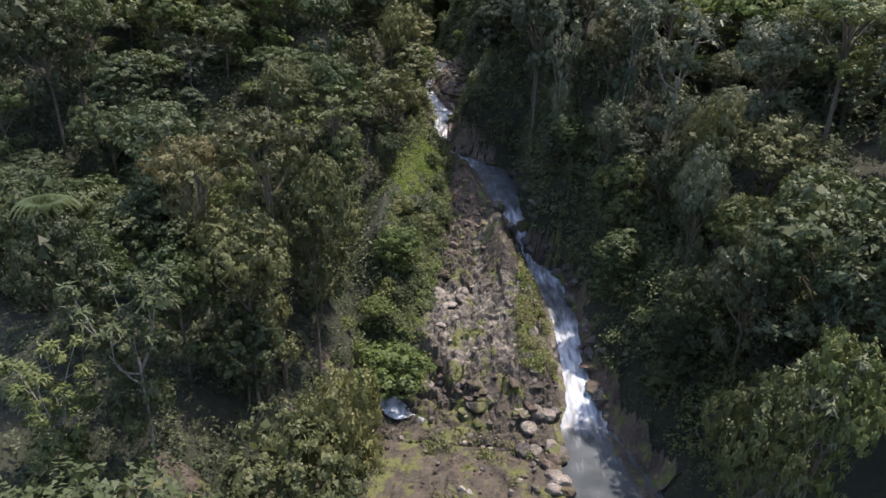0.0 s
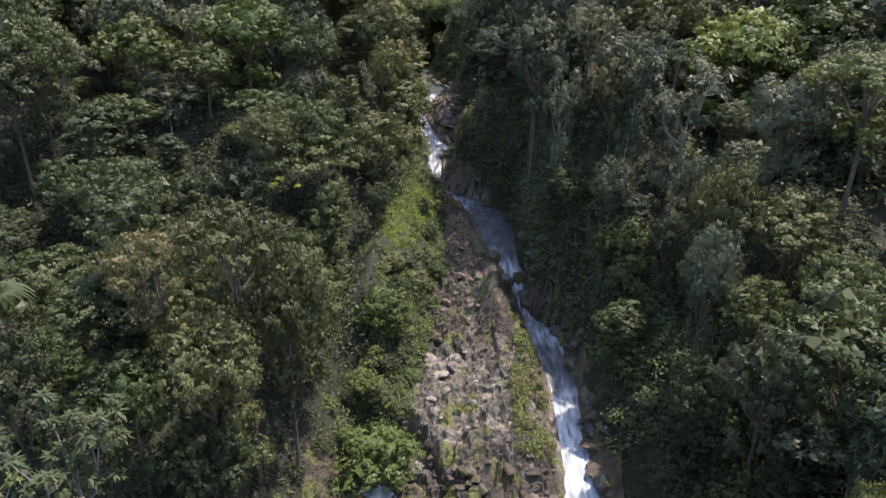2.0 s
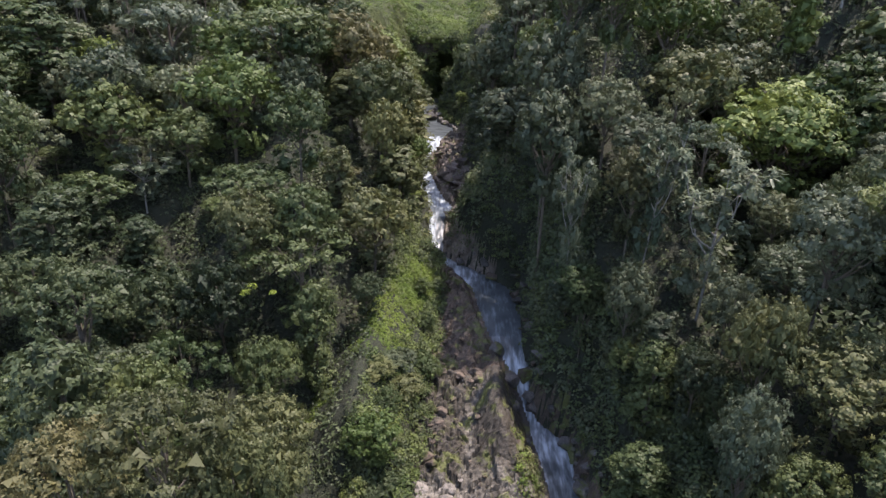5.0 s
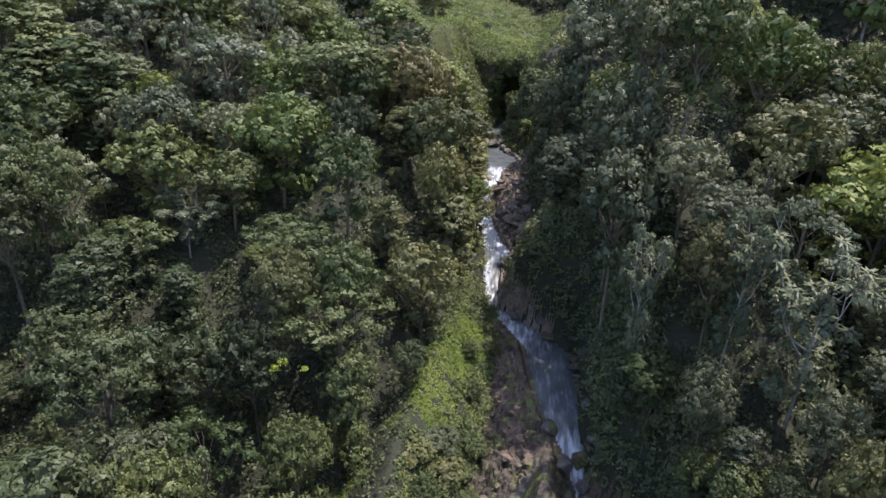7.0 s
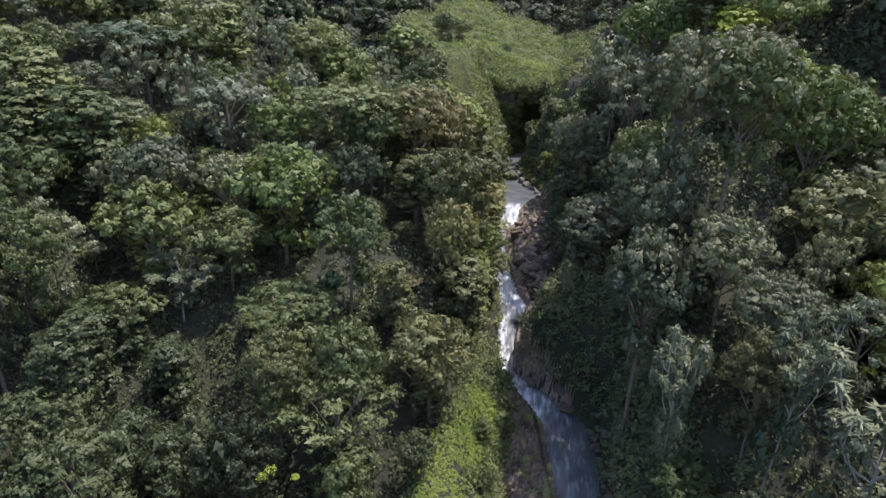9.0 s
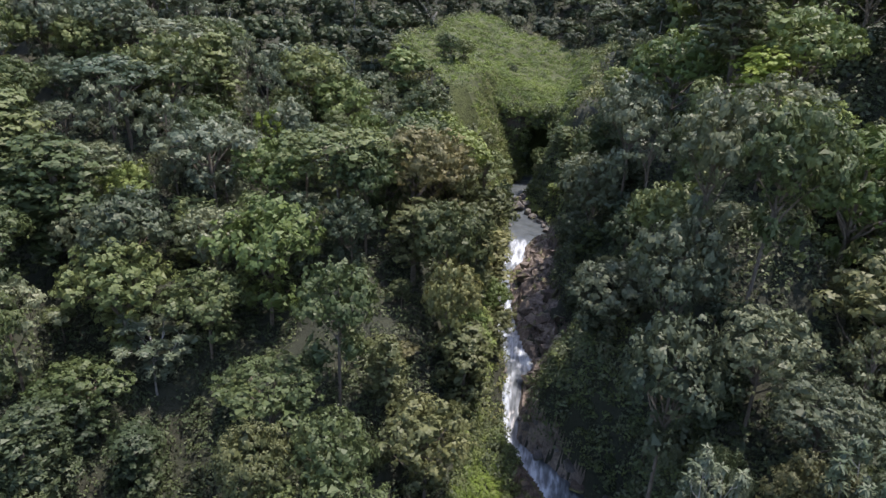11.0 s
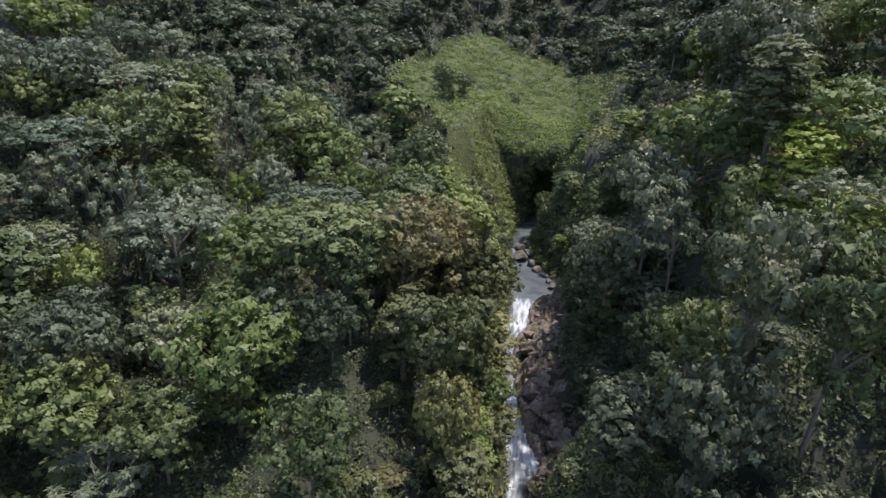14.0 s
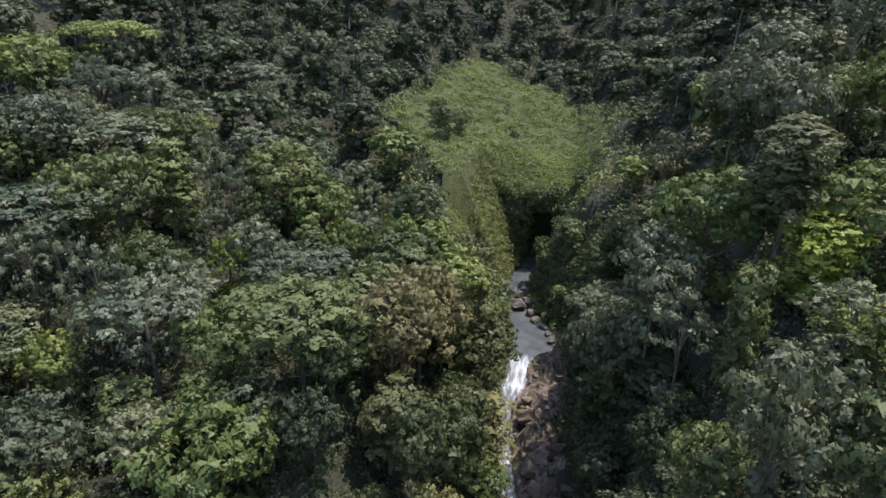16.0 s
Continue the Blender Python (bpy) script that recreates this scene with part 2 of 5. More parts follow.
def glade_far(x, y):
    """Distance to the rim of the glade."""
    best = np.full(np.shape(np.asarray(x) + np.asarray(y)), 1e9)
    for (x0, y0), (x1, y1) in zip(GLADE, GLADE[1:] + GLADE[:1]):
        k = np.clip(((x - x0) * (x1 - x0) + (y - y0) * (y1 - y0)) / ((x1 - x0) ** 2 + (y1 - y0) ** 2), 0, 1)
        best = np.minimum(best, np.hypot(x - x0 - k * (x1 - x0), y - y0 - k * (y1 - y0)))
    return best


def edge_of_wood(y):
    """Where the wood begins on the bank with the bare rock."""
    return np.interp(y, [30, 42, 46, 50, 60, 70, 78, 86, 94, 98], [-8.0, -7.0, -4.5, -2.0, 0.0, 0.6, 1.4, 1.6, 1.6, 0.0])


def apron(x, y):
    """The bare rock slab beside the falls, and the gravel flat below its broken edge."""
    slab = np.maximum(17.4 + (y - 54) * 0.215 + np.clip(x - 2, -6, 6) * 0.06, 0)
    lip = np.interp(x, [-4, -1, 1, 3.5, 7, 11, 13], [54, 53.4, 50.8, 48.2, 48.0, 49.0, 49.5])
    run = np.interp(x, [-4, 0.5, 4, 13], [0.5, 0.6, 4.2, 3.4])
    drop = np.clip((y - lip + run) / (run + 0.3), 0, 1) ** 0.8
    return (12.9 + np.clip(6 - x, 0, 12) * 0.06) * (1 - drop) + slab * drop


def ground(x, y):
    x, y = np.broadcast_arrays(np.asarray(x, float), np.asarray(y, float))
    xl, xr, zw = stream(y)
    low = canopy(x, y) - 10.5 - 1.5 * np.sin(x * 0.31 + y * 0.17) * np.cos(y * 0.23 - x * 0.11)
    low = low + (canopy(x, y) - low) * np.where(in_glade(x, y), 1.0, np.clip(1 - glade_far(x, y) / 11.0, 0, 1))
    # bank with the slab
    dl = xl - x
    wood = edge_of_wood(y)
    bare = np.clip(np.interp(y, [-60, -50, 96, 100], [0, 1, 1, 0]), 0, 1) > 0.5
    flat = np.minimum(apron(x, y), zw + 0.1 + np.clip(dl, 0, 30) * 1.4)
    flat = np.maximum(flat, zw - 0.3)
    left = np.where(bare, np.where(x > wood, flat, np.minimum(low, flat + (wood - x) * 1.1)), np.minimum(low, zw + 0.2 + np.clip(dl - 0.4, 0, 200) * np.where(y > 160, 2.4, 1.5)))
    left = np.where(bare & (x <= wood), np.maximum(left, np.minimum(flat + 0.1, low + 4)), left)
    # grassy shoulder behind the rubble
    turf = np.interp(y, [58, 63, 90, 94], [0, 1, 1, 0])
    rise = np.maximum(flat + np.clip(wood - x, 0, 6.5) * 1.0 - np.clip(wood - 6.5 - x, 0, 99) * 1.0, 0)
    left = np.where(x < wood, np.maximum(left, rise * turf + left * (1 - turf)), left)
    # far bank
    dr = x - xr
    shelf = np.interp(y, [100, 106, 112, 134, 139, 143, 160, 166], [0.3, 2.0, 6.2, 6.0, 4.0, 1.8, 2.0, 0.5])
    steep = np.interp(y, [40, 60, 66, 96, 104, 158, 162], [1.6, 2.0, 4.0, 4.0, 2.0, 2.0, 2.6])
    right = np.minimum(low, zw + 0.15 + np.minimum(np.clip(dr, 0, 99), shelf) * 0.28 + np.clip(dr - shelf, 0, 200) * steep)
    z = np.where(dl > 0, left, np.where(dr > 0, right, zw - 0.5))
    shut = np.clip((y - 182) / 1.2, 0, 1)
    z = np.where(y > 182, z * (1 - shut) + low * shut, z)
    z = np.where(y < 20, np.where((dl > 0) | (dr > 0), z, z - 0.5), z)
    return z


# ---- mesh helpers ----
def link_mesh(name, verts, faces, mat, parent=None, smooth=False, label=""):
    me = bpy.data.meshes.new(name)
    me.from_pydata(verts, [], faces)
    for one in mat if isinstance(mat, (list, tuple)) else [mat]:
        me.materials.append(one)
    if smooth:
        me.polygons.foreach_set("use_smooth", [True] * len(me.polygons))
    ob = new(name, me)
    if parent is not None:
        ob.parent = parent
    if label:
        ob["label"] = label
    return ob


def leaf_mesh(name, co, mat, parent=None, index=None):
    """A mesh of loose leaves from an array (n, corners, 3)."""
    n, k = co.shape[:2]
    me = bpy.data.meshes.new(name)
    me.vertices.add(k * n)
    me.vertices.foreach_set("co", co.reshape(-1).astype(np.float32))
    me.loops.add(k * n)
    me.loops.foreach_set("vertex_index", np.arange(k * n, dtype=np.int32))
    me.polygons.add(n)
    me.polygons.foreach_set("loop_start", np.arange(0, k * n, k, dtype=np.int32))
    for one in mat if isinstance(mat, (list, tuple)) else [mat]:
        me.materials.append(one)
    if index is not None:
        me.polygons.foreach_set("material_index", index.astype(np.int32))
    me.update(calc_edges=True)
    ob = new(name, me)
    if parent is not None:
        ob.parent = parent
    return ob


def unit(v):
    return v / np.maximum(np.linalg.norm(v, axis=-1, keepdims=True), 1e-9)


def leaves(points, normals, size, rng, long=1.5, droop=0.0):
    """Pointed, slightly drooping leaves at points, facing normals: (n, 3, 3)."""
    n = len(points)
    t = rng.normal(size=(n, 3))
    t[:, 2] -= droop
    t = unit(t - normals * np.sum(t * normals, 1, keepdims=True))
    b = np.cross(normals, t)
    s = (size * rng.uniform(0.6, 1.45, n))[:, None]
    base = points - t * s * long * 0.4
    tip = points + t * s * long * 0.6 - normals * s * 0.25
    return np.stack([base + b * s * 0.55, base - b * s * 0.55, tip], 1)


def shell(rng, n, down=0.25):
    """Directions on a sphere, few of them pointing down."""
    v = unit(rng.normal(size=(n * 3 + 12, 3)))
    keep = (v[:, 2] > -0.2) | (rng.random(len(v)) < down)
    return v[keep][:n]


def ball_faces(detail):
    bm = bmesh.new()
    bmesh.ops.create_icosphere(bm, subdivisions=detail, radius=1)
    out = np.array([[v.co[:] for v in f.verts] for f in bm.faces])
    bm.free()
    return out


HEART = ball_faces(1)


def lobe_leaves(lobes, rng, sprays, per, size, spread, up=0.3, long=1.5, down=0.35, inner=14, stir=0.24, heart=0.46):
    """Leaves in small sprays over the outer skin of a crown of lobes (centre, radii), and large ones within."""
    out = []
    total = sum(r[0] * r[2] for _, r in lobes)
    centres, radii = np.array([c for c, _ in lobes], float), np.array([r for _, r in lobes], float)
    for k, (c, r) in enumerate(lobes):
        want = max(3, int(sprays * r[0] * r[2] / total))
        d = shell(rng, want * 3, down)
        spot = centres[k] + d * radii[k]
        gap = np.linalg.norm((spot[:, None] - centres) / radii, axis=2)
        gap[:, k] = 9
        d = d[gap.min(1) > 0.93][:want]
        m = len(d)
        if m:
            rs = spread * rng.uniform(0.6, 1.35, (m, 1))
            centre = centres[k] + d * radii[k] * rng.uniform(0.8, 1.12, (m, 1))
            dd = np.repeat(d, per, 0)
            v = unit(rng.normal(size=(m * per, 3)) + dd * 0.5)
            p = np.repeat(centre, per, 0) + v * np.repeat(rs, per, 0) * rng.uniform(0.4, 1.1, (m * per, 1)) * np.array([1, 1, 0.7])
            nrm = unit(v * 1.6 * stir + dd * 0.9 + np.array([0, 0, up]) + rng.normal(size=(m * per, 3)) * stir)
            out.append(leaves(p, nrm, size, rng, long, 0.9))
        q = np.linalg.qr(rng.normal(size=(3, 3)))[0]
        core = (HEART @ q) * heart * rng.uniform(0.85, 1.12, (len(HEART), 1, 1)) + rng.normal(size=HEART.shape) * 0.13
        out.append(centres[k] + core * radii[k])
        d = unit(rng.normal(size=(inner, 3)))
        out.append(leaves(centres[k] + d * radii[k] * rng.uniform(0.62, 0.8, (inner, 1)), unit(d + rng.normal(size=(inner, 3)) * 0.3), min(0.24 * r[0], 1.8 * size), rng, 1.4))
    return np.concatenate(out)


def tube(bm, pts, r0, r1, sides=6):
    """A tapered limb through pts."""
    rings = []
    for i, p in enumerate(pts):
        a, b = pts[max(i - 1, 0)], pts[min(i + 1, len(pts) - 1)]
        q = (b - a).to_track_quat("Z", "Y").to_matrix()
        r = r0 + (r1 - r0) * i / (len(pts) - 1)
        rings.append([bm.verts.new(p + q @ Vector((math.cos(k * math.tau / sides) * r, math.sin(k * math.tau / sides) * r, 0))) for k in range(sides)])
    for a, b in zip(rings, rings[1:]):
        for k in range(sides):
            bm.faces.new((a[k], a[(k + 1) % sides], b[(k + 1) % sides], b[k]))
    bm.faces.new(rings[-1])


def limb_points(a, b, bend, rng, steps=4):
    a, b = Vector(a), Vector(b)
    off = Vector(rng.normal(size=3)) * bend
    return [a.lerp(b, i / steps) + off * math.sin(math.pi * i / steps) for i in range(steps + 1)]


def part(name, bm, mat, parent, label=""):
    me = bpy.data.meshes.new(name)
    bm.to_mesh(me)
    bm.free()
    me.materials.append(mat)
    ob = new(name, me)
    ob.parent = parent
    if label:
        ob["label"] = label
    return ob


# ---- ground ----
def axis_steps(parts):
    return np.unique(np.concatenate([np.arange(a, b, s) for a, b, s in parts]))


def build_ground():
    gx = axis_steps([(-700, -120, 40), (-120, -42, 3), (-42, -12, 1.5), (-12, 24, 0.6), (24, 60, 2), (60, 120, 6), (120, 701, 40)])
    gy = axis_steps([(-600, -40, 40), (-40, 20, 5), (20, 200, 0.9), (200, 340, 3), (340, 901, 40)])
    X, Y = np.meshgrid(gx, gy)
    Z = ground(X, Y)
    for k in np.ndindex(Z.shape):
        x, y = X[k], Y[k]
        Z[k] += 0.5 * noise.noise((x * 0.35, y * 0.35, 3.1)) + (0.9 * noise.noise((x * 0.12, y * 0.12, 7.7)))
    xl, xr, zw = stream(Y)
    wet = (X > xl - 0.5) & (X < xr + 0.5) & (Y > -30) & (Y < 183)
    Z = np.where(wet, np.minimum(Z, zw - 0.35), Z)
    Z = np.where((X > edge_of_wood(Y) - 1.5) & (X < xl) & (Y > 16) & (Y < 97), Z - 1.3, Z)
    n = len(gx)
    verts = np.stack([X, Y, Z], -1).reshape(-1, 3).tolist()
    faces = [(j * n + i, j * n + i + 1, (j + 1) * n + i + 1, (j + 1) * n + i) for j in range(len(gy) - 1) for i in range(n - 1)]
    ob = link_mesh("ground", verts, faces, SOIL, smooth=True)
    tagged(ob, "leaf-littered forest floor of a steep valley, coloured dark for the shade under trees", "ground", kind="structure")


build_ground()


# ---- bare rock ----
def crag(x, y, s):
    """Broken rock relief: tilted, crooked blocks parted by cracks."""
    wx = x * s + 0.9 * noise.noise((x * s * 0.8, y * s * 0.8, 31)) + 0.35 * noise.noise((x * s * 2.2, y * s * 2.2, 35))
    wy = y * s * 0.7 + 0.9 * noise.noise((x * s * 0.8, y * s * 0.8, 41)) + 0.35 * noise.noise((x * s * 2.2, y * s * 2.2, 45))
    d, p = noise.voronoi((wx, wy, 2.3))
    q = p[0]
    lift = noise.noise((q.x * 5.3, q.y * 5.3, 1.0))
    tilt = noise.noise((q.x * 3.1, q.y * 3.1, 6.0)) * (wx - q.x) + noise.noise((q.x * 3.1, q.y * 3.1, 9.0)) * (wy - q.y)
    return lift * 0.7 + tilt * 1.9 - 0.35 * max(0.0, 0.10 - (d[1] - d[0])) / 0.10


def ridged(x, y, s, seed):
    """Sharp-crested weathering."""
    out, amp = 0.0, 1.0
    for k in range(4):
        out += amp * (0.5 - abs(noise.noise((x * s, y * s, seed + 7 * k))))
        s, amp = s * 2.1, amp * 0.52
    return out


def bare_pale(x, y):
    """How pale the rock is: the lower slab and the dry gully above it; its broken face is darkened for shade."""
    n = 3.0 * noise.noise((x * 0.35, y * 0.3, 3)) + 1.6 * noise.noise((x * 1.1, y * 0.9, 13))
    low = min(max((62.5 + n - y) / 3.0, 0.0), 1.0)
    # shade of the broken face, painted by holding back the pale colour
    face = 0.12 + 0.88 * min(max((y - 48.5 + 0.6 * n) / 2.0, 0.0), 1.0)
    gully = max(0.0, 1.0 - abs(x - dry_gully(y)) / 0.75) if 50 < y < 74 else 0.0
    return min(1.0, max(low * face, 0.8 * gully))


def dry_gully(y):
    return float(np.interp(y, [50, 54, 60, 66, 69, 72, 75], [3.4, 3.9, 4.5, 5.1, 5.6, 6.5, 7.0])) + 0.3 * math.sin(y * 0.9)


def rock_sheet(name, x0, x1, y0, y1, step, height, keep, mat, rough, label):
    gx, gy = np.arange(x0, x1, step), np.arange(y0, y1, step)
    ids, verts, faces, pale = {}, [], [], []
    for j, y in enumerate(gy):
        for i, x in enumerate(gx):
            if keep(x, y):
                ids[i, j] = len(verts)
                wl, wr, _ = (float(v) for v in stream(y))
                near = min(1.0, max(0.12, max(wl - x, x - wr) / 1.3))
                smooth = math.exp(-((x - float(np.interp(y, [61, 68, 75], [8.6, 7.9, 7.7]))) / 1.3) ** 2 - ((y - 68.5) / 5.5) ** 4)
                gully = max(0.0, 1 - abs(x - dry_gully(y)) / 1.1) if 49 < y < 75 else 0.0
                relief = crag(x, y, 0.30) * 0.8 + crag(x + 40, y, 0.85) * 0.5 + crag(x + 90, y, 2.0) * 0.2 + ridged(x, y, 0.55, 3) * 0.45 + ridged(x, y, 1.9, 50) * 0.14 - 0.45
                z = height(x, y) + near * rough * (relief * (1 - 0.8 * smooth) + 1.7 * smooth) - 0.55 * gully
                verts.append((x + 0.1 * noise.noise((x * 3, y * 3, 5)), y + 0.1 * noise.noise((x * 3, y * 3, 9)), z))
                pale.append(bare_pale(x, y))
    for (i, j), a in ids.items():
        q = (a, ids.get((i + 1, j)), ids.get((i + 1, j + 1)), ids.get((i, j + 1)))
        if None not in q:
            faces.append(q)
    ob = link_mesh(name, verts, faces, mat)
    ob.data.attributes.new("pale_rock", "FLOAT", "POINT").data.foreach_set("value", pale)
    return tagged(ob, label, "rock", kind="structure")


def apron_top(x, y):
    xl, _, zw = (float(v) for v in stream(y))
    return max(min(float(apron(x, y)) + 0.55, zw + 0.35 + max(xl - x, 0) * 1.6), zw - 0.6) - max(0.0, float(edge_of_wood(y)) - x) * 0.3


def on_apron(x, y):
    xl, _, _ = stream(y)
    return edge_of_wood(y) - 2.5 < x < xl + 0.7


def on_flat(x, y):
    """The open gravel below the face, and a bare brown patch at the edge of the wood."""
    n = noise.noise((x * 0.22, y * 0.22, 15)) + 0.5 * noise.noise((x * 0.7, y * 0.7, 17))
    return (-12 + 2.5 * n < x < float(stream(y)[0]) + 0.6 and y > 23 + 4 * n) or ((x + 15.3) / 3.4) ** 2 + ((y - 27) / 3.0) ** 2 < 1 + 0.6 * n


rock_sheet("rock_slab", -8, 15, 42, 74, 0.17, apron_top, on_apron, ROCK, 1.15, "broken pale grey rock slab beside the falls")
rock_sheet("rubble_bank", -3, 12, 73.8, 97, 0.22, apron_top, on_apron, RUBBLE, 0.9, "reddish brown rubble bank beside the stream")
rock_sheet("gravel_flat", -22, 14, 17, 46.5, 0.3, lambda x, y: float(ground(x, y)) + 0.3, on_flat, GRAVEL, 0.55, "mossy brown gravel flat below the rock face")


def outcrop_top(x, y):
    return float(ground(x, y)) + 0.5 + 1.3 * math.exp(-((x - 1.6) / 2.6) ** 2 - ((y - 131) / 4.5) ** 2)


rock_sheet("rock_outcrop", -3, 12, 93, 142, 0.3, outcrop_top, lambda x, y: float(stream(y)[1]) - 0.7 < x < float(stream(y)[1]) + float(np.interp(y, [93, 97, 106, 112, 134, 139, 143], [0.8, 1.8, 2.8, 6.5, 7, 5, 3])), OUTCROP, 1.5, "bare brown rock outcrop beside the cascade")
rock_sheet("rock_wall", 10, 24, 38, 74, 0.3, lambda x, y: float(ground(x, y)) + 0.3, lambda x, y: float(stream(y)[1]) - 0.7 < x < float(stream(y)[1]) + 1.6 + 1.0 * noise.noise((x * 0.3, y * 0.3, 1)), RUBBLE, 1.3, "dark wet rock wall under the hanging bushes")

rock_sheet("gravel_bar", 14, 20, 34, 45, 0.22, lambda x, y: float(stream(y)[2]) + 0.2 - 0.35 * ((x - 17.6 + (y - 40) * 0.22) / 1.3) ** 2, lambda x, y: ((x - 17.6 + (y - 40) * 0.22) / 1.5) ** 2 + ((y - 40) / 4.6) ** 2 < 1, GRAVEL, 0.25, "low grey gravel bar at the edge of the pool")


# ---- water ----
FOAM_Y = [18, 38, 43.5, 46, 47, 50, 54, 57, 59, 61, 66, 68, 71, 73, 77, 79, 81, 90, 92, 94, 97, 99, 103, 105, 107, 109, 116, 121, 124, 133, 136, 141, 143, 146, 158, 160, 163, 166, 183]
FOAM_V = [-0.14, -0.1, -0.02, 0.28, 0.42, 0.4, 0.4, 0.38, 0.26, 0.14, 0.16, 0.36, 0.3, 0.34, 0.34, 0.14, 0.03, 0.05, 0.2, 0.34, 0.34, 0.24, 0.24, 0.1, 0.14, 0.32, 0.32, 0.28, 0.14, 0.2, 0.3, 0.3, -0.05, -0.16, -0.16, 0.1, 0.06, -0.1, -0.1]


def water_piece(name, y0, y1, label, category):
    ys = np.linspace(y0, y1, int((y1 - y0) / 0.22) + 2)
    across = 16
    verts, faces, foam = [], [], []
    for j, y in enumerate(ys):
        xl, xr, zw = (float(v) for v in stream(y))
        slope = (float(stream(y + 0.8)[2]) - float(stream(y - 0.8)[2])) / 1.6
        for i in range(across + 1):
            u = i / across
            x = xl - 0.5 + (xr - xl + 1.0) * u
            side = abs(2 * u - 1)
            rip = noise.noise((x * 1.1, y * 0.8, 0.5))
            fast = min(max(slope - 0.1, 0) * 1.5, 0.5)
            z = zw + 0.05 + 0.10 * rip + fast * 0.22 * noise.noise((x * 2.3, y * 0.9, 4)) + 0.12 * (1 - side ** 2)
            verts.append((x + 0.12 * noise.noise((y, x, 2)), y, z))
            lean = 0.34 * (1 - 2 * u) * float(np.interp(y, [89, 92, 104, 108], [0, 1, 1, 0]))
            foam.append(float(np.interp(y, FOAM_Y, FOAM_V)) + lean + 0.13 * noise.noise((x * 0.9, y * 0.35, 8)) + 0.07 * noise.noise((x * 2.6, y * 0.8, 3)) - 0.5 * max(0.0, side - 0.72))
    n = across + 1
    for j in range(len(ys) - 1):
        for i in range(across):
            faces.append((j * n + i, j * n + i + 1, (j + 1) * n + i + 1, (j + 1) * n + i))
    ob = link_mesh(name, verts, faces, WATER, smooth=True)
    ob.data.attributes.new("foam", "FLOAT", "POINT").data.foreach_set("value", foam)
    return tagged(ob, label, category, kind="structure")


water_piece("pool", -28, 46.1, "blue-grey pool below the lowest fall", "water")
water_piece("waterfall", 46.1, 59.1, "white waterfall dropping over dark rock", "waterfall")
water_piece("pool", 59.1, 70.7, "blue-grey run of stream above the fall", "water")
water_piece("waterfall", 70.7, 79.3, "narrow white waterfall beside the slab", "waterfall")
water_piece("pool", 79.3, 91.4, "smooth blue-grey pool under overhanging bushes", "water")
water_piece("waterfall", 91.4, 122.2, "white cascade stepping down between the rocks", "waterfall")
water_piece("pool", 122.2, 135.0, "foaming run of stream beside the outcrop", "water")
water_piece("waterfall", 135.0, 142.7, "short white fall under the upper pool", "waterfall")
water_piece("pool", 142.7, 183.1, "calm blue-grey upper pool", "water")


def brook():
    """A small white side stream that crosses the gravel flat."""
    verts, faces, foam = [], [], []
    ys = np.linspace(0, 1, 60)
    for j, t in enumerate(ys):
        x, y = -4.9 + 4.4 * t, 47.1 - 2.3 * t + 0.25 * math.sin(t * 9)
        w = 0.35 + 1.25 * math.sin(math.pi * min(1.0, t * 1.25 + 0.05)) * (1 if t < 0.76 else 0.6)
        for i in range(7):
            u = i / 6 - 0.5
            px, py = x + u * w * 0.7, y + u * w * 1.5
            verts.append((px, py, max(float(apron(px, py)), 12.9) + 0.75 - 0.5 * t + 0.12 * noise.noise((px * 2, py * 2, 1)) - 0.5 * u * u))
            foam.append(0.6 - 0.25 * t + 0.4 * noise.noise((px * 1.3, py * 1.3, 3)) - abs(u) * 0.3)
    for j in range(len(ys) - 1):
        for i in range(6):
            faces.append((j * 7 + i, j * 7 + i + 1, (j + 1) * 7 + i + 1, (j + 1) * 7 + i))
    ob = link_mesh("brook", verts, faces, WATER, smooth=True)
    ob.data.attributes.new("foam", "FLOAT", "POINT").data.foreach_set("value", foam)
    tagged(ob, "small foaming brook running over the gravel flat", "water", kind="structure")


brook()

# ---- cave ----
def build_cave():
    """The rock roof over the dark gap at the head of the gorge."""
    verts, faces = [], []
    gx, gy = np.linspace(-11, 7, 46), np.linspace(174.0, 190, 36)
    for top in (0, 1):
        for y in gy:
            for x in gx:
                arch = 48.2 - 2.4 * abs((x + 0.8) / 3.0) ** 2.2 + 1.6 * noise.noise((x * 0.55, y * 0.4, 21))
                face = 0.5 * noise.noise((x * 0.5, y * 0.3, 9 + top)) + 1.3 * noise.noise((x * 0.28, 4.0, 2.0))
                z = max(float(canopy(x, y)) + 0.3 - 0.34 * max(0.0, 184 - y), arch + 1.0) if top else min(max(arch, 36.0), float(canopy(x, y)) - 1.5)
                verts.append((x + 0.5 * noise.noise((x, y, 3)), y + face, z + 0.7 * noise.noise((x * 0.5, y * 0.5, 5))))
    n = len(gx)
    off = n * len(gy)
    for j in range(len(gy) - 1):
        for i in range(n - 1):
            a = j * n + i
            faces.append((a + off, a + off + 1, a + off + n + 1, a + off + n))
            faces.append((a, a + n, a + n + 1, a + 1))
    for i in range(n - 1):
        faces.append((i, i + 1, off + i + 1, off + i))
    ob = link_mesh("rock_overhang", verts, faces, RUBBLE)
    tagged(ob, "dark rock overhang roofing the head of the gorge", "rock", kind="structure")


build_cave()


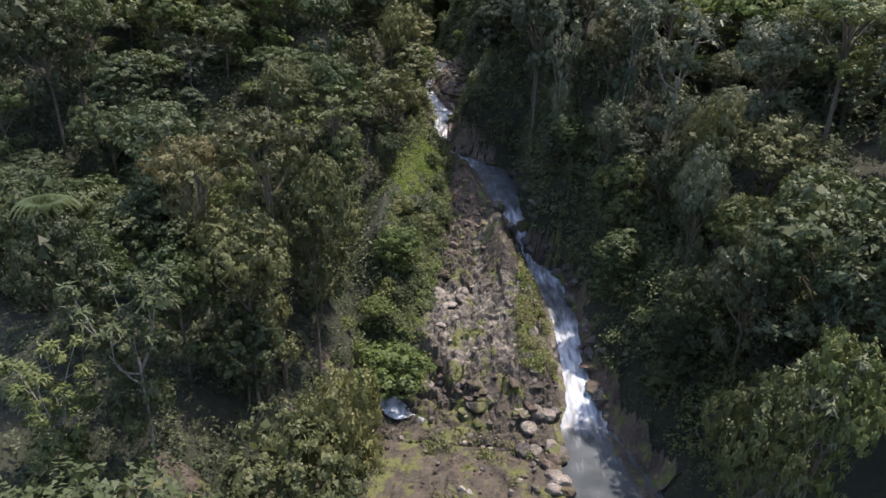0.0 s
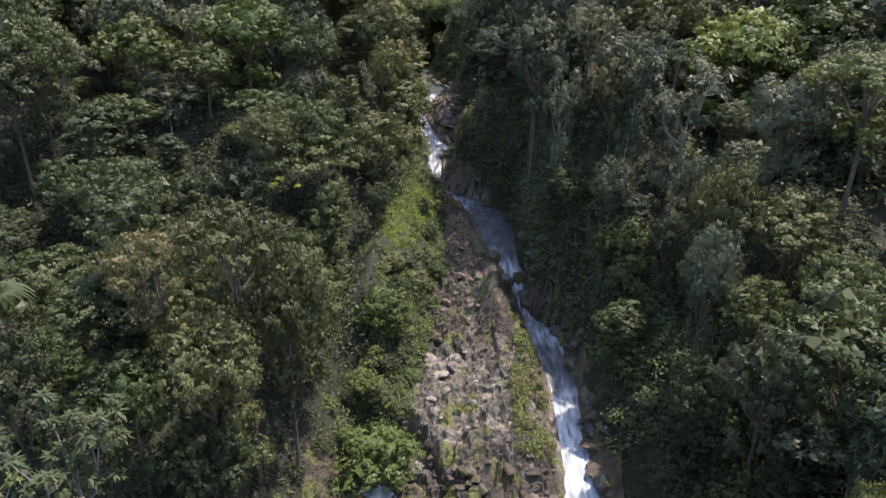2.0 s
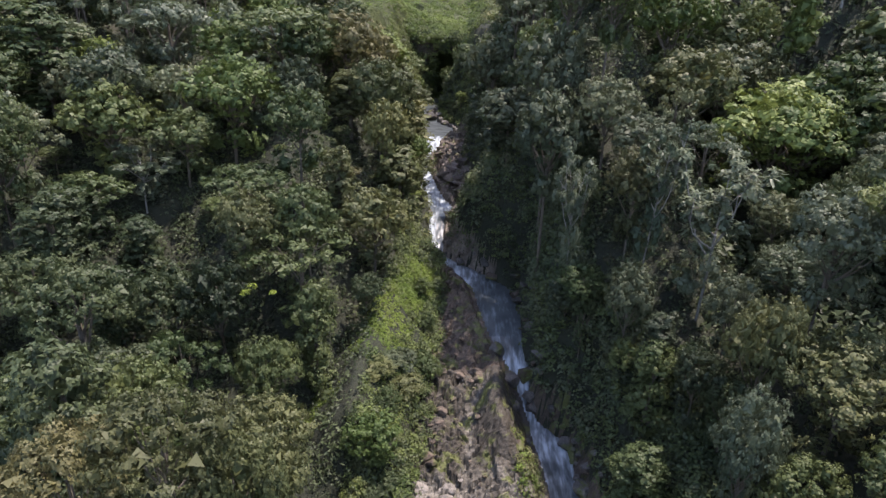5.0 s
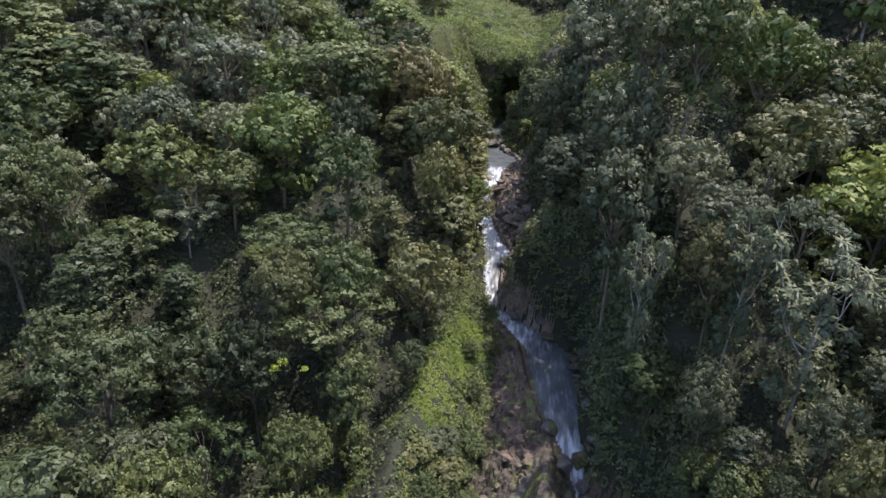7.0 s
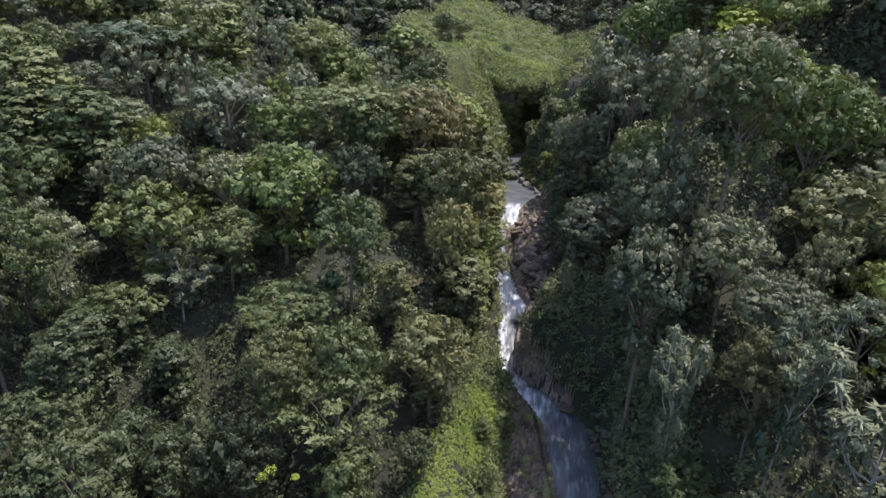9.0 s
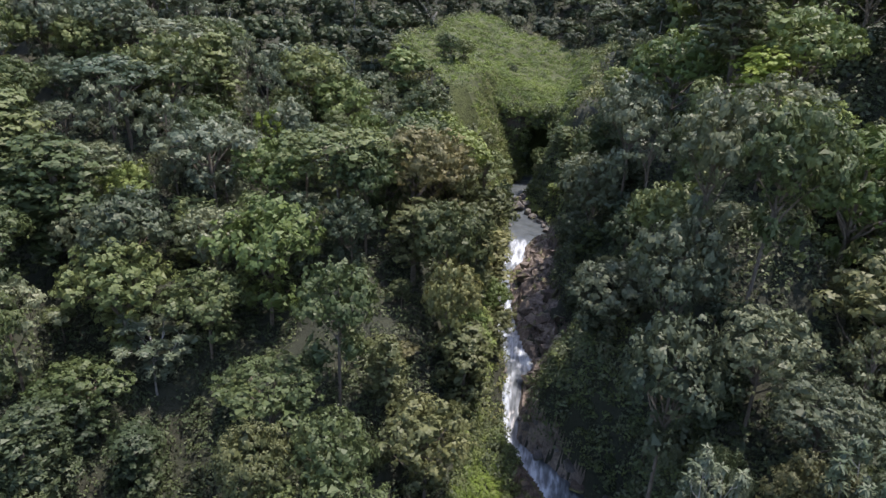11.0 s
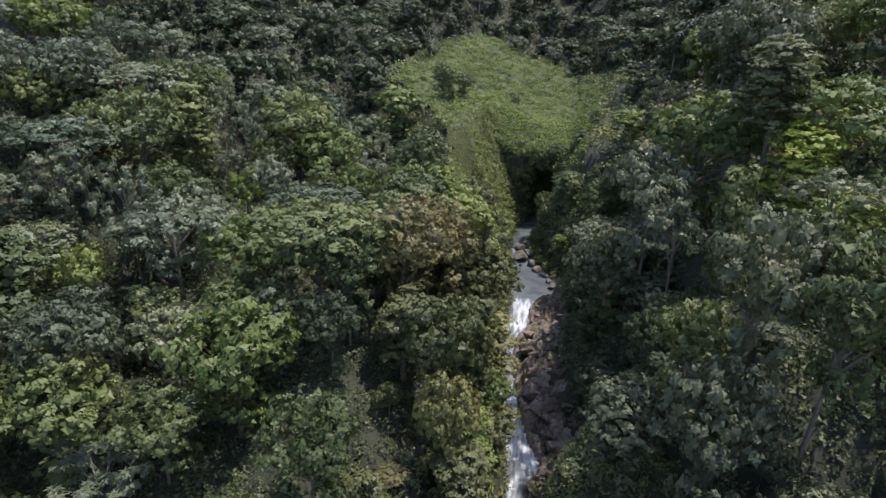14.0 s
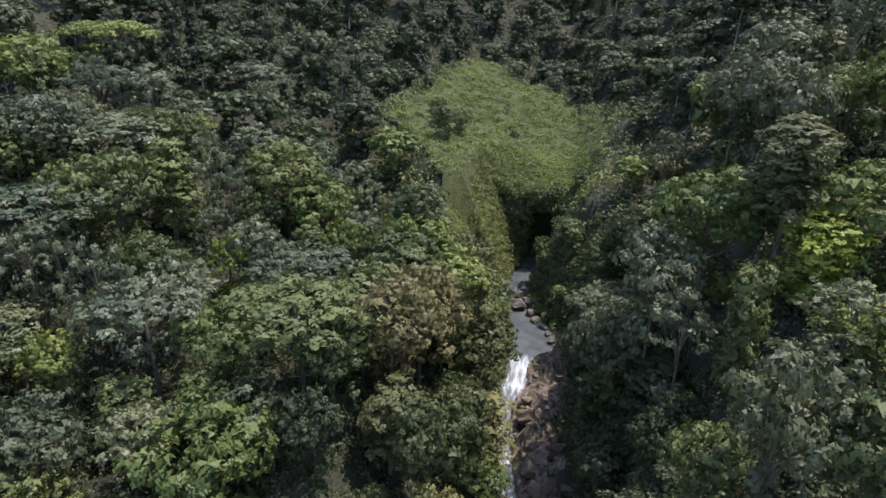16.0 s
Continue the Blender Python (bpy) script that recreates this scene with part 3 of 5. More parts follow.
def build_turf():
    """The lumpy green sward of the glade."""
    gx, gy = np.arange(-37, 17.5, 0.8), np.arange(145, 257, 0.8)
    ids, verts, faces = {}, [], []
    for j, y in enumerate(gy):
        for i, x in enumerate(gx):
            if bool(in_glade(x, y)):
                ids[i, j] = len(verts)
                verts.append((x, y, float(ground(x, y)) + 0.75 + 0.55 * noise.noise((x * 0.45, y * 0.45, 2)) + 0.8 * noise.noise((x * 0.13, y * 0.13, 6))))
    for (i, j), a in ids.items():
        q = (a, ids.get((i + 1, j)), ids.get((i + 1, j + 1)), ids.get((i, j + 1)))
        if None not in q:
            faces.append(q)
    ob = link_mesh("turf", verts, faces, TURF, smooth=True)
    tagged(ob, "lumpy green sward of a sloping glade", "grass", kind="structure")


build_turf()

# ---- boulders ----
def boulder_mesh(seed):
    bm = bmesh.new()
    bmesh.ops.create_icosphere(bm, subdivisions=3, radius=1)
    rng = random.Random(seed)
    planes = [(Vector((rng.gauss(0, 1), rng.gauss(0, 1), rng.gauss(0, 0.8))).normalized(), rng.uniform(0.55, 0.85)) for _ in range(9)]
    for v in bm.verts:
        for nrm, d in planes:
            over = v.co.dot(nrm) - d
            if over > 0:
                v.co -= nrm * over
        v.co += v.co.normalized() * 0.06 * noise.noise(v.co * 2.6 + Vector((seed * 7, 0, 0)))
    me = bpy.data.meshes.new("boulder")
    bm.to_mesh(me)
    bm.free()
    me.materials.append(BOULDER)
    return me


BOULDERS = [boulder_mesh(k) for k in range(6)]


def boulder(x, y, z, r, rng, label="grey river boulder with worn edges", flat=0.75):
    ob = new("boulder", BOULDERS[rng.randrange(6)])
    ob.matrix_basis = Matrix.LocRotScale((x, y, z), Euler((rng.uniform(-0.4, 0.4), rng.uniform(-0.4, 0.4), rng.uniform(0, 6.3))), (r * rng.uniform(0.8, 1.25), r, r * flat))
    return tagged(ob, label, "boulder", "boulders along the stream")


def clad(ob, mat):
    ob.material_slots[0].link = "OBJECT"
    ob.material_slots[0].material = mat


def lay_boulders():
    rng = random.Random(5)
    # heap at the edge of the lower pool
    for _ in range(34):
        y = rng.uniform(33, 46.5)
        x = float(stream(y)[0]) - abs(rng.gauss(0, 1.9))
        clad(boulder(x, y, float(ground(x, y)) + 0.35, rng.uniform(0.3, 0.95), rng, "mossy grey boulder heaped beside the lower pool"), rng.choice((BOULDER, STONE, RUBBLE)))
    # small stones on the flat
    for _ in range(60):
        x, y = rng.uniform(-4, 11), rng.uniform(34, 46)
        clad(boulder(x, y, float(ground(x, y)) + 0.35, rng.uniform(0.14, 0.36), rng, "small loose stone on the gravel flat"), rng.choice((BOULDER, STONE, RUBBLE)))
    # loose blocks on the slab and the rubble bank
    for _ in range(64):
        y = rng.uniform(49, 95)
        xl = float(stream(y)[0])
        x = rng.uniform(float(edge_of_wood(y)) - 0.5, xl - 0.4)
        clad(boulder(x, y, apron_top(x, y) - 0.05, rng.choice((0.2, 0.25, 0.35, 0.45, 0.7)), rng, "weathered block lying on the bare rock bank", 0.55), STONE if y < 61 else RUBBLE)
    # along both edges of the water
    for _ in range(70):
        y = rng.uniform(44, 170)
        xl, xr, zw = (float(v) for v in stream(y))
        x = rng.choice((xl - rng.uniform(0, 1.0), xr + rng.uniform(0, 0.8)))
        boulder(x, y, zw + 0.15, rng.uniform(0.25, 0.7), rng, "dark wet boulder at the water's edge")
    # great stones in the upper pool
    for x, y, r in ((-2.6, 157.0, 1.35), (-1.2, 158.6, 1.2), (-0.6, 155.2, 0.9), (-3.0, 160.4, 1.0), (0.4, 153.0, 0.8), (1.9, 151.0, 0.7), (-1.6, 161.5, 1.1), (3.2, 147.0, 0.8), (2.6, 149.2, 0.6)):
        clad(boulder(x, y, float(stream(y)[2]) + 0.5 * r, r * 1.1, rng, "grey boulder standing in the upper pool"), BOULDER)
    for x, y, r in ((16.4, 62.5, 1.2), (16.9, 57.2, 1.3), (16.6, 53.2, 1.1), (11.7, 56.4, 1.0), (11.6, 51.5, 1.2), (16.3, 48.0, 1.1), (12.0, 61.0, 0.8), (9.6, 74.6, 1.3), (8.2, 77.8, 1.2), (9.9, 72.2, 1.0)):
        boulder(x, y, float(stream(y)[2]) + 0.7, r, rng, "dark rounded boulder flanking the falls")


lay_boulders()


def block_mesh(seed):
    """An angular block broken from the rock."""
    rng = random.Random(seed)
    bm = bmesh.new()
    for _ in range(15):
        v = Vector((rng.gauss(0, 1), rng.gauss(0, 1), rng.gauss(0, 1))).normalized()
        big = max(abs(v.x), abs(v.y), abs(v.z))
        bm.verts.new(v / big * rng.uniform(0.62, 0.95))
    hull = bmesh.ops.convex_hull(bm, input=bm.verts)
    bmesh.ops.delete(bm, geom=list({g for g in hull["geom_interior"] + hull["geom_unused"] if isinstance(g, bmesh.types.BMVert)}), context="VERTS")
    bmesh.ops.bevel(bm, geom=bm.edges[:], offset=0.05, segments=1, affect="EDGES", clamp_overlap=True)
    me = bpy.data.meshes.new("rock_block")
    bm.to_mesh(me)
    bm.free()
    me.materials.append(STONE)
    return me


BLOCKS = [block_mesh(k) for k in range(9)]


def block(x, y, z, r, mat, label, group, rng, flat=0.6, lean=0.2):
    ob = new("rock_block", BLOCKS[rng.randrange(9)])
    ob.matrix_basis = Matrix.LocRotScale((x, y, z), Euler((lean + rng.uniform(-0.3, 0.3), rng.uniform(-0.35, 0.35), rng.uniform(0, 6.3))), (r * rng.uniform(0.8, 1.5), r, r * flat * rng.uniform(0.7, 1.3)))
    clad(ob, mat)
    return tagged(ob, label, "rock", group)


def lay_blocks():
    rng = random.Random(41)
    size = lambda low, high: low + (high - low) * rng.random() ** 2.6
    # broken top of the slab
    for _ in range(34):
        y = rng.uniform(49, 73)
        x = rng.uniform(float(edge_of_wood(y)) - 0.3, float(stream(y)[0]) - 1.2)
        pale = bare_pale(x, y) > 0.45
        block(x, y, apron_top(x, y) - 0.18, size(0.25, 0.8), STONE if pale else RUBBLE, "pale angular block of the broken slab" if pale else "brown angular block on the rock slope", "blocks of the rock slab", rng, 0.45)
    # shattered face under it, in darker rock that carries the shade of the face
    for _ in range(60):
        x = rng.uniform(-1.5, 12.2)
        y = float(np.interp(x, [-4, -1, 1, 3.5, 7, 11, 13], [54, 53.4, 50.8, 48.2, 48.0, 49.0, 49.5])) - rng.random() * float(np.interp(x, [-4, 0.5, 4, 13], [1.0, 1.2, 4.0, 3.2]))
        block(x, y, apron_top(x, y), size(0.35, 0.95), rng.choice((ROCK, RUBBLE, RUBBLE, BOULDER)), "angular block in the shattered rock face, coloured dark for its shade", "blocks of the rock face", rng, 0.8, 0.5)
    # outcrop beside the cascade
    for _ in range(48):
        y = rng.uniform(104, 140)
        x = float(stream(y)[1]) + rng.uniform(0.2, 1.0) * float(np.interp(y, [100, 106, 112, 134, 139, 143], [1.5, 3, 6.0, 6.5, 4.5, 2.5]))
        block(x, y, outcrop_top(x, y) + 0.1, size(0.5, 1.9), rng.choice((OUTCROP, OUTCROP, RUBBLE)), "bare brown angular block of the outcrop", "blocks of the outcrop", rng, 0.6, 0.3)
    # foot of the far wall
    for _ in range(60):
        y = rng.uniform(44, 108)
        x = float(stream(y)[1]) + rng.uniform(0.0, 1.4)
        block(x, y, float(ground(x, y)) + 0.25, size(0.35, 1.2), rng.choice((BOULDER, RUBBLE)), "dark wet block at the foot of the rock wall", "blocks of the rock wall", rng, 0.8)


lay_blocks()


# ---- trees ----
def dome(rng, n, radius, rise, middle, size, low=-0.25, flat=0.8):
    """Lobes spread evenly over a dome."""
    out, turn = [], rng.uniform(0, 6.28)
    for k in range(n):
        h = low + (0.97 - low) * (k + 0.5) / n + rng.uniform(-0.08, 0.08)
        w, a = math.sqrt(max(0.0, 1 - h * h)), turn + k * 2.4 + rng.uniform(-0.3, 0.3)
        s, far = rng.uniform(*size), rng.uniform(0.86, 1.12)
        out.append(((math.cos(a) * w * radius * far, math.sin(a) * w * radius * far, middle + h * rise * far), (s, s * rng.uniform(0.85, 1.15), s * flat)))
    return out


def crown_lobes(kind, rng):
    """Lobes (centre, radii) of a crown on a tree ten metres high."""
    if kind == "broad":
        out = dome(rng, 17, 2.55, rng.uniform(1.9, 2.7), 6.4, (0.85, 1.5)) + [((0, 0, 6.3), (2.3, 2.3, 1.9))]
        for k in range(3):
            a, r, s = k * 2.1 + rng.uniform(0, 0.8), rng.uniform(0.8, 1.8), rng.uniform(0.8, 1.3)
            out.append(((math.cos(a) * r, math.sin(a) * r, rng.uniform(1.8, 4.2)), (s, s, s * 1.3)))
    elif kind == "flat":
        out = []
        for k in range(17):
            a, r, s = k * 2.4, 0.86 * math.sqrt(k) + rng.uniform(0, 0.35), rng.uniform(0.8, 1.35)
            out.append(((math.cos(a) * r, math.sin(a) * r, 9.2 - 0.11 * r * r + rng.uniform(-0.45, 0.2)), (s, s, 0.6)))
        for k in range(3):
            a, s = k * 2.1, rng.uniform(0.8, 1.2)
            out.append(((math.cos(a) * 1.3, math.sin(a) * 1.3, rng.uniform(2.0, 5.5)), (s, s, s * 1.3)))
    elif kind == "tall":
        out = [((0, 0, 8.9), (1.0, 1.0, 0.9))]
        for k, z in enumerate(np.arange(0.9, 9.0, 0.62)):
            a, r, s = k * 2.4 + rng.uniform(-0.4, 0.4), rng.uniform(0.5, 1.25) * (1.25 - z / 14), rng.uniform(0.75, 1.2)
            out.append(((math.cos(a) * r, math.sin(a) * r, z), (s, s, s * 1.35)))
    elif kind == "airy":
        out = []
        for k in range(18):
            a, r, s = k * 2.4, 0.3 + 0.68 * math.sqrt(k) + rng.uniform(0, 0.4), rng.uniform(0.55, 1.0)
            out.append(((math.cos(a) * r, math.sin(a) * r, rng.uniform(8.2, 9.5) - 0.22 * r * r), (s, s, s * 0.55)))
        for k in range(3):
            a, s = k * 2.1, rng.uniform(0.8, 1.2)
            out.append(((math.cos(a), math.sin(a), rng.uniform(1.0, 3.5)), (s, s, s * 1.2)))
    else:
        out = dome(rng, 15, 3.4, 4.2, 4.2, (1.3, 2.3), -0.2, 0.9) + [((0, 0, 4.2), (3.2, 3.2, 3.6))]
    return out


def rosettes(tips, rng, size):
    """Whorls of long leaves at the branch tips of a trumpet tree."""
    out = []
    for c in tips:
        n = 15
        a = np.arange(n) * math.tau / n + rng.uniform(0, 1, n)
        d = unit(np.stack([np.cos(a), np.sin(a), rng.uniform(-0.5, 0.6, n)], 1))
        side = unit(np.cross(d, [0, 0, 1.0]))
        s = size * rng.uniform(0.7, 1.25, (n, 1))
        p = np.array(c) + d * s * 0.25
        out.append(np.stack([p + side * s * 0.17, p - side * s * 0.17, p + d * s * 0.75 - np.array([0, 0, 0.2]) * s], 1))
    return np.concatenate(out)


SPRAYS = {
    "near": {"broad": (330, 24, 0.125, 0.35, 20), "flat": (320, 24, 0.11, 0.31, 14), "tall": (300, 24, 0.125, 0.33, 14), "airy": (190, 24, 0.13, 0.36, 6), "bush": (170, 18, 0.25, 0.62, 14)},
    "mid": {"broad": (280, 14, 0.18, 0.36, 14), "flat": (260, 14, 0.165, 0.34, 10), "tall": (270, 14, 0.175, 0.35, 14), "airy": (160, 16, 0.17, 0.36, 5), "bush": (130, 14, 0.3, 0.62, 10)},
    "far": {"broad": (140, 7, 0.28, 0.36, 2), "flat": (115, 8, 0.25, 0.4, 3), "tall": (120, 8, 0.25, 0.4, 3), "airy": (84, 9, 0.25, 0.4, 2), "bush": (40, 14, 0.5, 1.2, 10)},
}


def crown_leaves(kind, rng, detail):
    lobes = crown_lobes(kind, rng)
    sprays, per, size, spread, inner = SPRAYS[detail][kind]
    return lobe_leaves(lobes, rng, sprays, per, size, spread, inner=inner, stir={"near": 0.36, "mid": 0.22, "far": 0.1}[detail], heart=0.74 if detail == "far" else 0.46), lobes


def build_tree(kind, seed, detail):
    """A tree ten metres high: trunk with limbs, and a crown of separate leaves."""
    rng = np.random.default_rng(seed)
    root = new("bush" if kind == "bush" else "tree")
    bm = bmesh.new()
    lean = rng.uniform(-0.5, 0.5, 2)
    pale = kind in ("trumpet", "bare")
    if kind == "fern":
        tube(bm, limb_points((0, 0, -13), (lean[0], lean[1], 8.8), 0.2, rng, 5), 0.14, 0.1)
        co = []
        for k in range(22):
            a = k * 2.4
            for q in range(26):
                u = (q + 1) / 26
                d = np.array([math.cos(a), math.sin(a), 0.0])
                p = np.array([lean[0], lean[1], 8.8]) + d * 3.0 * u + np.array([0, 0, 1.5 * math.sin(u * 2.4) - 0.9 * u * u])
                side = np.array([-d[1], d[0], 0.0]) * 0.55 * math.sin(math.pi * (0.12 + 0.86 * u))
                for s in (1, -1):
                    co.append([p - d * 0.08, p + d * 0.14, p + side * s + d * 0.22 - np.array([0, 0, 0.10])])
        co = np.array(co)
    elif kind in ("trumpet", "bare"):
        tips = []
        fork = 5.2 if kind == "trumpet" else 4.0
        tube(bm, limb_points((0, 0, -13), (lean[0], lean[1], fork), 0.25, rng, 5), 0.13, 0.085)
        for k in range(7 if kind == "trumpet" else 6):
            a = k * 2.4 + rng.uniform(-0.4, 0.4)
            r, z = rng.uniform(1.2, 3.0), rng.uniform(7.4, 10.0)
            start = Vector((lean[0], lean[1], fork)) * rng.uniform(0.72, 1.0)
            end = Vector((lean[0] + math.cos(a) * r, lean[1] + math.sin(a) * r, z))
            pts = limb_points(start, end, 0.35, rng, 5)
            for i, p in enumerate(pts):
                p.z -= 0.5 * math.sin(math.pi * i / 5)
            tube(bm, pts, 0.06, 0.022, 5)
            tips.append(end)
            for _ in range(4):
                q = pts[rng.integers(2, 5)]
                e2 = q + Vector((rng.uniform(-1.1, 1.1), rng.uniform(-1.1, 1.1), rng.uniform(0.2, 1.1)))
                tube(bm, limb_points(q, e2, 0.15, rng, 3), 0.026, 0.01, 4)
                tips.append(e2)
        if kind == "trumpet":
            co = np.concatenate([rosettes(tips, rng, 0.62), rosettes([t - Vector((0.15, 0, 0.22)) for t in tips], rng, 0.55), rosettes([t - Vector((-0.15, 0.2, 0.1)) for t in tips], rng, 0.48),
                                 lobe_leaves([((t.x, t.y, t.z - 0.4), (0.6, 0.6, 0.4)) for t in tips[::2]], rng, 60, 26, 0.13, 0.34, inner=4),
                                 lobe_leaves([((0.8, 0, 2.0), (1.1, 1.1, 1.6)), ((-0.7, 0.6, 3.0), (1.0, 1.0, 1.4)), ((0.1, -0.8, 3.8), (0.9, 0.9, 1.2))], rng, 70, 24, 0.13, 0.4)])
        else:
            co = rosettes(tips[::4], rng, 0.4)
    else:
        co, lobes = crown_leaves(kind, rng, detail)
        top = 7.5 if kind != "bush" else 3.0
        tube(bm, limb_points((0, 0, -13 if kind != "bush" else -2), (lean[0] * 0.5, lean[1] * 0.5, top), 0.2, rng, 5), 0.24 if kind != "tall" else 0.3, 0.09, 7)
        for c, r in lobes[:9]:
            z = min(c[2] - 0.8, top) * rng.uniform(0.5, 0.8)
            tube(bm, limb_points((lean[0] * 0.5 * z / top, lean[1] * 0.5 * z / top, z), c, 0.25, rng, 4), 0.045 if kind == "airy" else 0.09, 0.02, 5)
    part("trunk", bm, PALE if pale else BARK, root)
    crown = leaf_mesh("crown", co, LEAF["green"], root)
    crown.material_slots[0].link = "OBJECT"
    crown.material_slots[0].material = LEAF["green"]
    return root


KINDS = {"broad": 5, "flat": 3, "tall": 4, "airy": 3, "trumpet": 4, "bush": 3, "bare": 2, "fern": 1}
STOCK = {(kind, detail): [build_tree(kind, 100 * i + k, detail) for k in range(n)] for i, (kind, n) in enumerate(KINDS.items()) for detail in ("near", "mid")}
USED = set()
SHAPE = {"broad": "rainforest tree with a dense rounded crown", "flat": "rainforest tree with a wide flat-topped crown", "tall": "tall tree draped all over in climbing vines",
         "airy": "slender tree with an open airy crown", "trumpet": "trumpet tree with pale limbs and large leaf whorls", "bush": "low leafy bush on the slope", "bare": "half-dead tree with bare pale branches", "fern": "tree fern with long arching fronds"}
TINT = {"green": "green", "deep": "deep green", "shaded": "shaded deep green", "fresh": "fresh bright green", "olive": "olive green", "grey": "grey-green", "rust": "rust-tinged olive", "silver": "silvery green", "lime": "yellow-green", "grass": "grass-green"}
dice = random.Random(11)
PLACED = []


RADIUS = {"broad": 3.9, "flat": 4.3, "tall": 2.3, "airy": 3.4, "trumpet": 3.2, "bush": 5.4, "bare": 3.0, "fern": 3.0}


def plant(kind, tint, x, y, top, wide=1.0, variant=None, radius=0.0):
    """A tree rooted at x, y whose crown reaches up to top; on steep ground its bole grows longer, not its crown."""
    z = max(float(ground(x, y)), top - 12.5)
    tall = max(top - z, 2.2)
    k = dice.randrange(KINDS[kind]) if variant is None else variant
    detail = "near" if y < 78 else "mid"
    src = STOCK[kind, detail][k]
    s = tall / (10.0 if kind != "bush" else 9.4)
    w = s * wide * (1.0 if s > 0.75 else (0.75 / s) ** 0.4)
    w = min(w, 1.55)
    if radius:
        w = min(max(radius / RADIUS[kind], 0.55 * s), 1.7 * s)
    m = Matrix.LocRotScale((x, y, z), Euler((0, 0, dice.uniform(0, 6.28))), (w, w, s))
    if (kind, detail, k) in USED:
        ob = copy_thing(src, m)
    else:
        USED.add((kind, detail, k))
        ob = src
        ob.matrix_basis = m
    for child in ob.children:
        if child.name.startswith("crown"):
            child.material_slots[0].material = LEAF[tint]
    tagged(ob, TINT[tint] + " " + SHAPE[kind], "tree" if kind != "bush" else "bush", "trees of the valley forest" if kind != "bush" else "bushes of the valley slopes")
    PLACED.append((x, y, 2.6 * w))
    return ob


def clear_of_trees(x, y):
    """Places where no tree stands: water, bare rock, the glade, the gorge."""
    xl, xr, _ = (float(v) for v in stream(y))
    if bool(in_glade(x, y)) or (x > 0 and 150 < y < 218 and float(glade_far(x, y)) < 4.5):
        return True
    if 63 < y < 90 and x > float(edge_of_wood(y)) - 6 and x < xl:
        return True
    left_gap = xl - float(edge_of_wood(y)) + 0.5 if y < 98 else (2.4 if y < 138 else 5.0)
    shelf = float(np.interp(y, [100, 106, 112, 134, 139, 143, 160, 166], [1.5, 4.0, 9.5, 9.5, 7.0, 4.0, 3.0, 1.5]))
    return (xl - left_gap < x < xr + shelf) and y < 190


# trees that stand out
plant("broad", "olive", -6.6, 23.9, 30.6, radius=4.0)
plant("broad", "olive", -4.9, 26.2, 29.2, radius=2.4)
plant("trumpet", "green", -21.9, 28.6, 30.6, radius=2.8)
plant("trumpet", "deep", -17.8, 30.6, 35.2, radius=3.0)
plant("flat", "rust", -12.2, 41.8, 42.0, radius=4.3)
plant("flat", "rust", -16.8, 40.6, 40.7, radius=3.7)
plant("tall", "olive", -12.4, 39.3, 35.2, radius=2.8)
plant("broad", "olive", -9.7, 48.3, 31.6, radius=3.6)
plant("broad", "deep", -13.5, 37.5, 29.0, radius=3.2)
plant("broad", "green", -25.0, 40.1, 34.5, radius=3.6)
plant("broad", "deep", -44.8, 65.7, 32.9, radius=5.2)
plant("broad", "olive", -12.9, 37.6, 37.2, radius=3.4)
plant("broad", "green", -17.2, 36.4, 34.5, radius=3.5)
plant("broad", "olive", -9.8, 44.2, 36.0, radius=3.3)
plant("broad", "olive", 29.6, 52.2, 42.9, radius=5.6)
plant("broad", "green", 25.4, 46.8, 36.8, radius=3.6)
plant("broad", "grey", 24.0, 41.0, 34.6, radius=3.2)
plant("broad", "green", 29.5, 44.6, 37.6, radius=3.7)
plant("tall", "deep", 32.5, 48.5, 38.5, radius=3.2)
plant("broad", "deep", 21.3, 44.4, 31.5, radius=3.0)
plant("broad", "olive", 25.7, 55.7, 40.3, radius=3.4)
plant("broad", "silver", 22.4, 49.3, 36.4, radius=3.1)
plant("tall", "green", 18.4, 55.3, 34.1, radius=2.8)
plant("trumpet", "silver", 20.0, 26.4, 33.9, radius=2.0)
plant("trumpet", "silver", 24.7, 31.8, 35.7, radius=2.3)
plant("broad", "olive", 17.0, 25.0, 31.0, radius=3.0)
plant("broad", "green", 21.5, 26.5, 32.5, radius=3.2)
plant("trumpet", "silver", 21.3, 71.8, 48.4, radius=4.1)
plant("trumpet", "silver", 25.9, 69.0, 46.2, radius=4.7)
plant("broad", "green", 23.5, 44.5, 27.5, radius=3.2)
plant("broad", "olive", -6.4, 83.9, 40.3, radius=4.8)
plant("tall", "olive", -4.4, 94.6, 42.1, radius=3.5)
plant("flat", "green", -20.3, 82.8, 42.6, radius=5.5)
plant("broad", "green", -15.7, 88.2, 51.2, radius=4.3)
plant("tall", "deep", -37.1, 78.6, 39.5, radius=6.2)
plant("tall", "deep", -31.5, 78.7, 37.1, radius=4.3)
plant("broad", "deep", -38.5, 70.5, 37.1, radius=5.1)
plant("broad", "fresh", 44.9, 106.0, 50.7, radius=4.8)
plant("broad", "green", -18.3, 88.1, 50.9, radius=4.4)
plant("broad", "olive", -19.0, 76.2, 42.0, radius=4.2)
plant("broad", "green", -13.1, 78.4, 42.3, radius=3.9)
plant("broad", "olive", -8.0, 103.2, 51.5, radius=4.5)
plant("tall", "olive", -12.6, 106.2, 55.6, radius=4.0)
plant("broad", "green", -18.8, 107.1, 57.5, radius=4.4)
plant("tall", "deep", -38.2, 73.9, 38.8, radius=5.2)
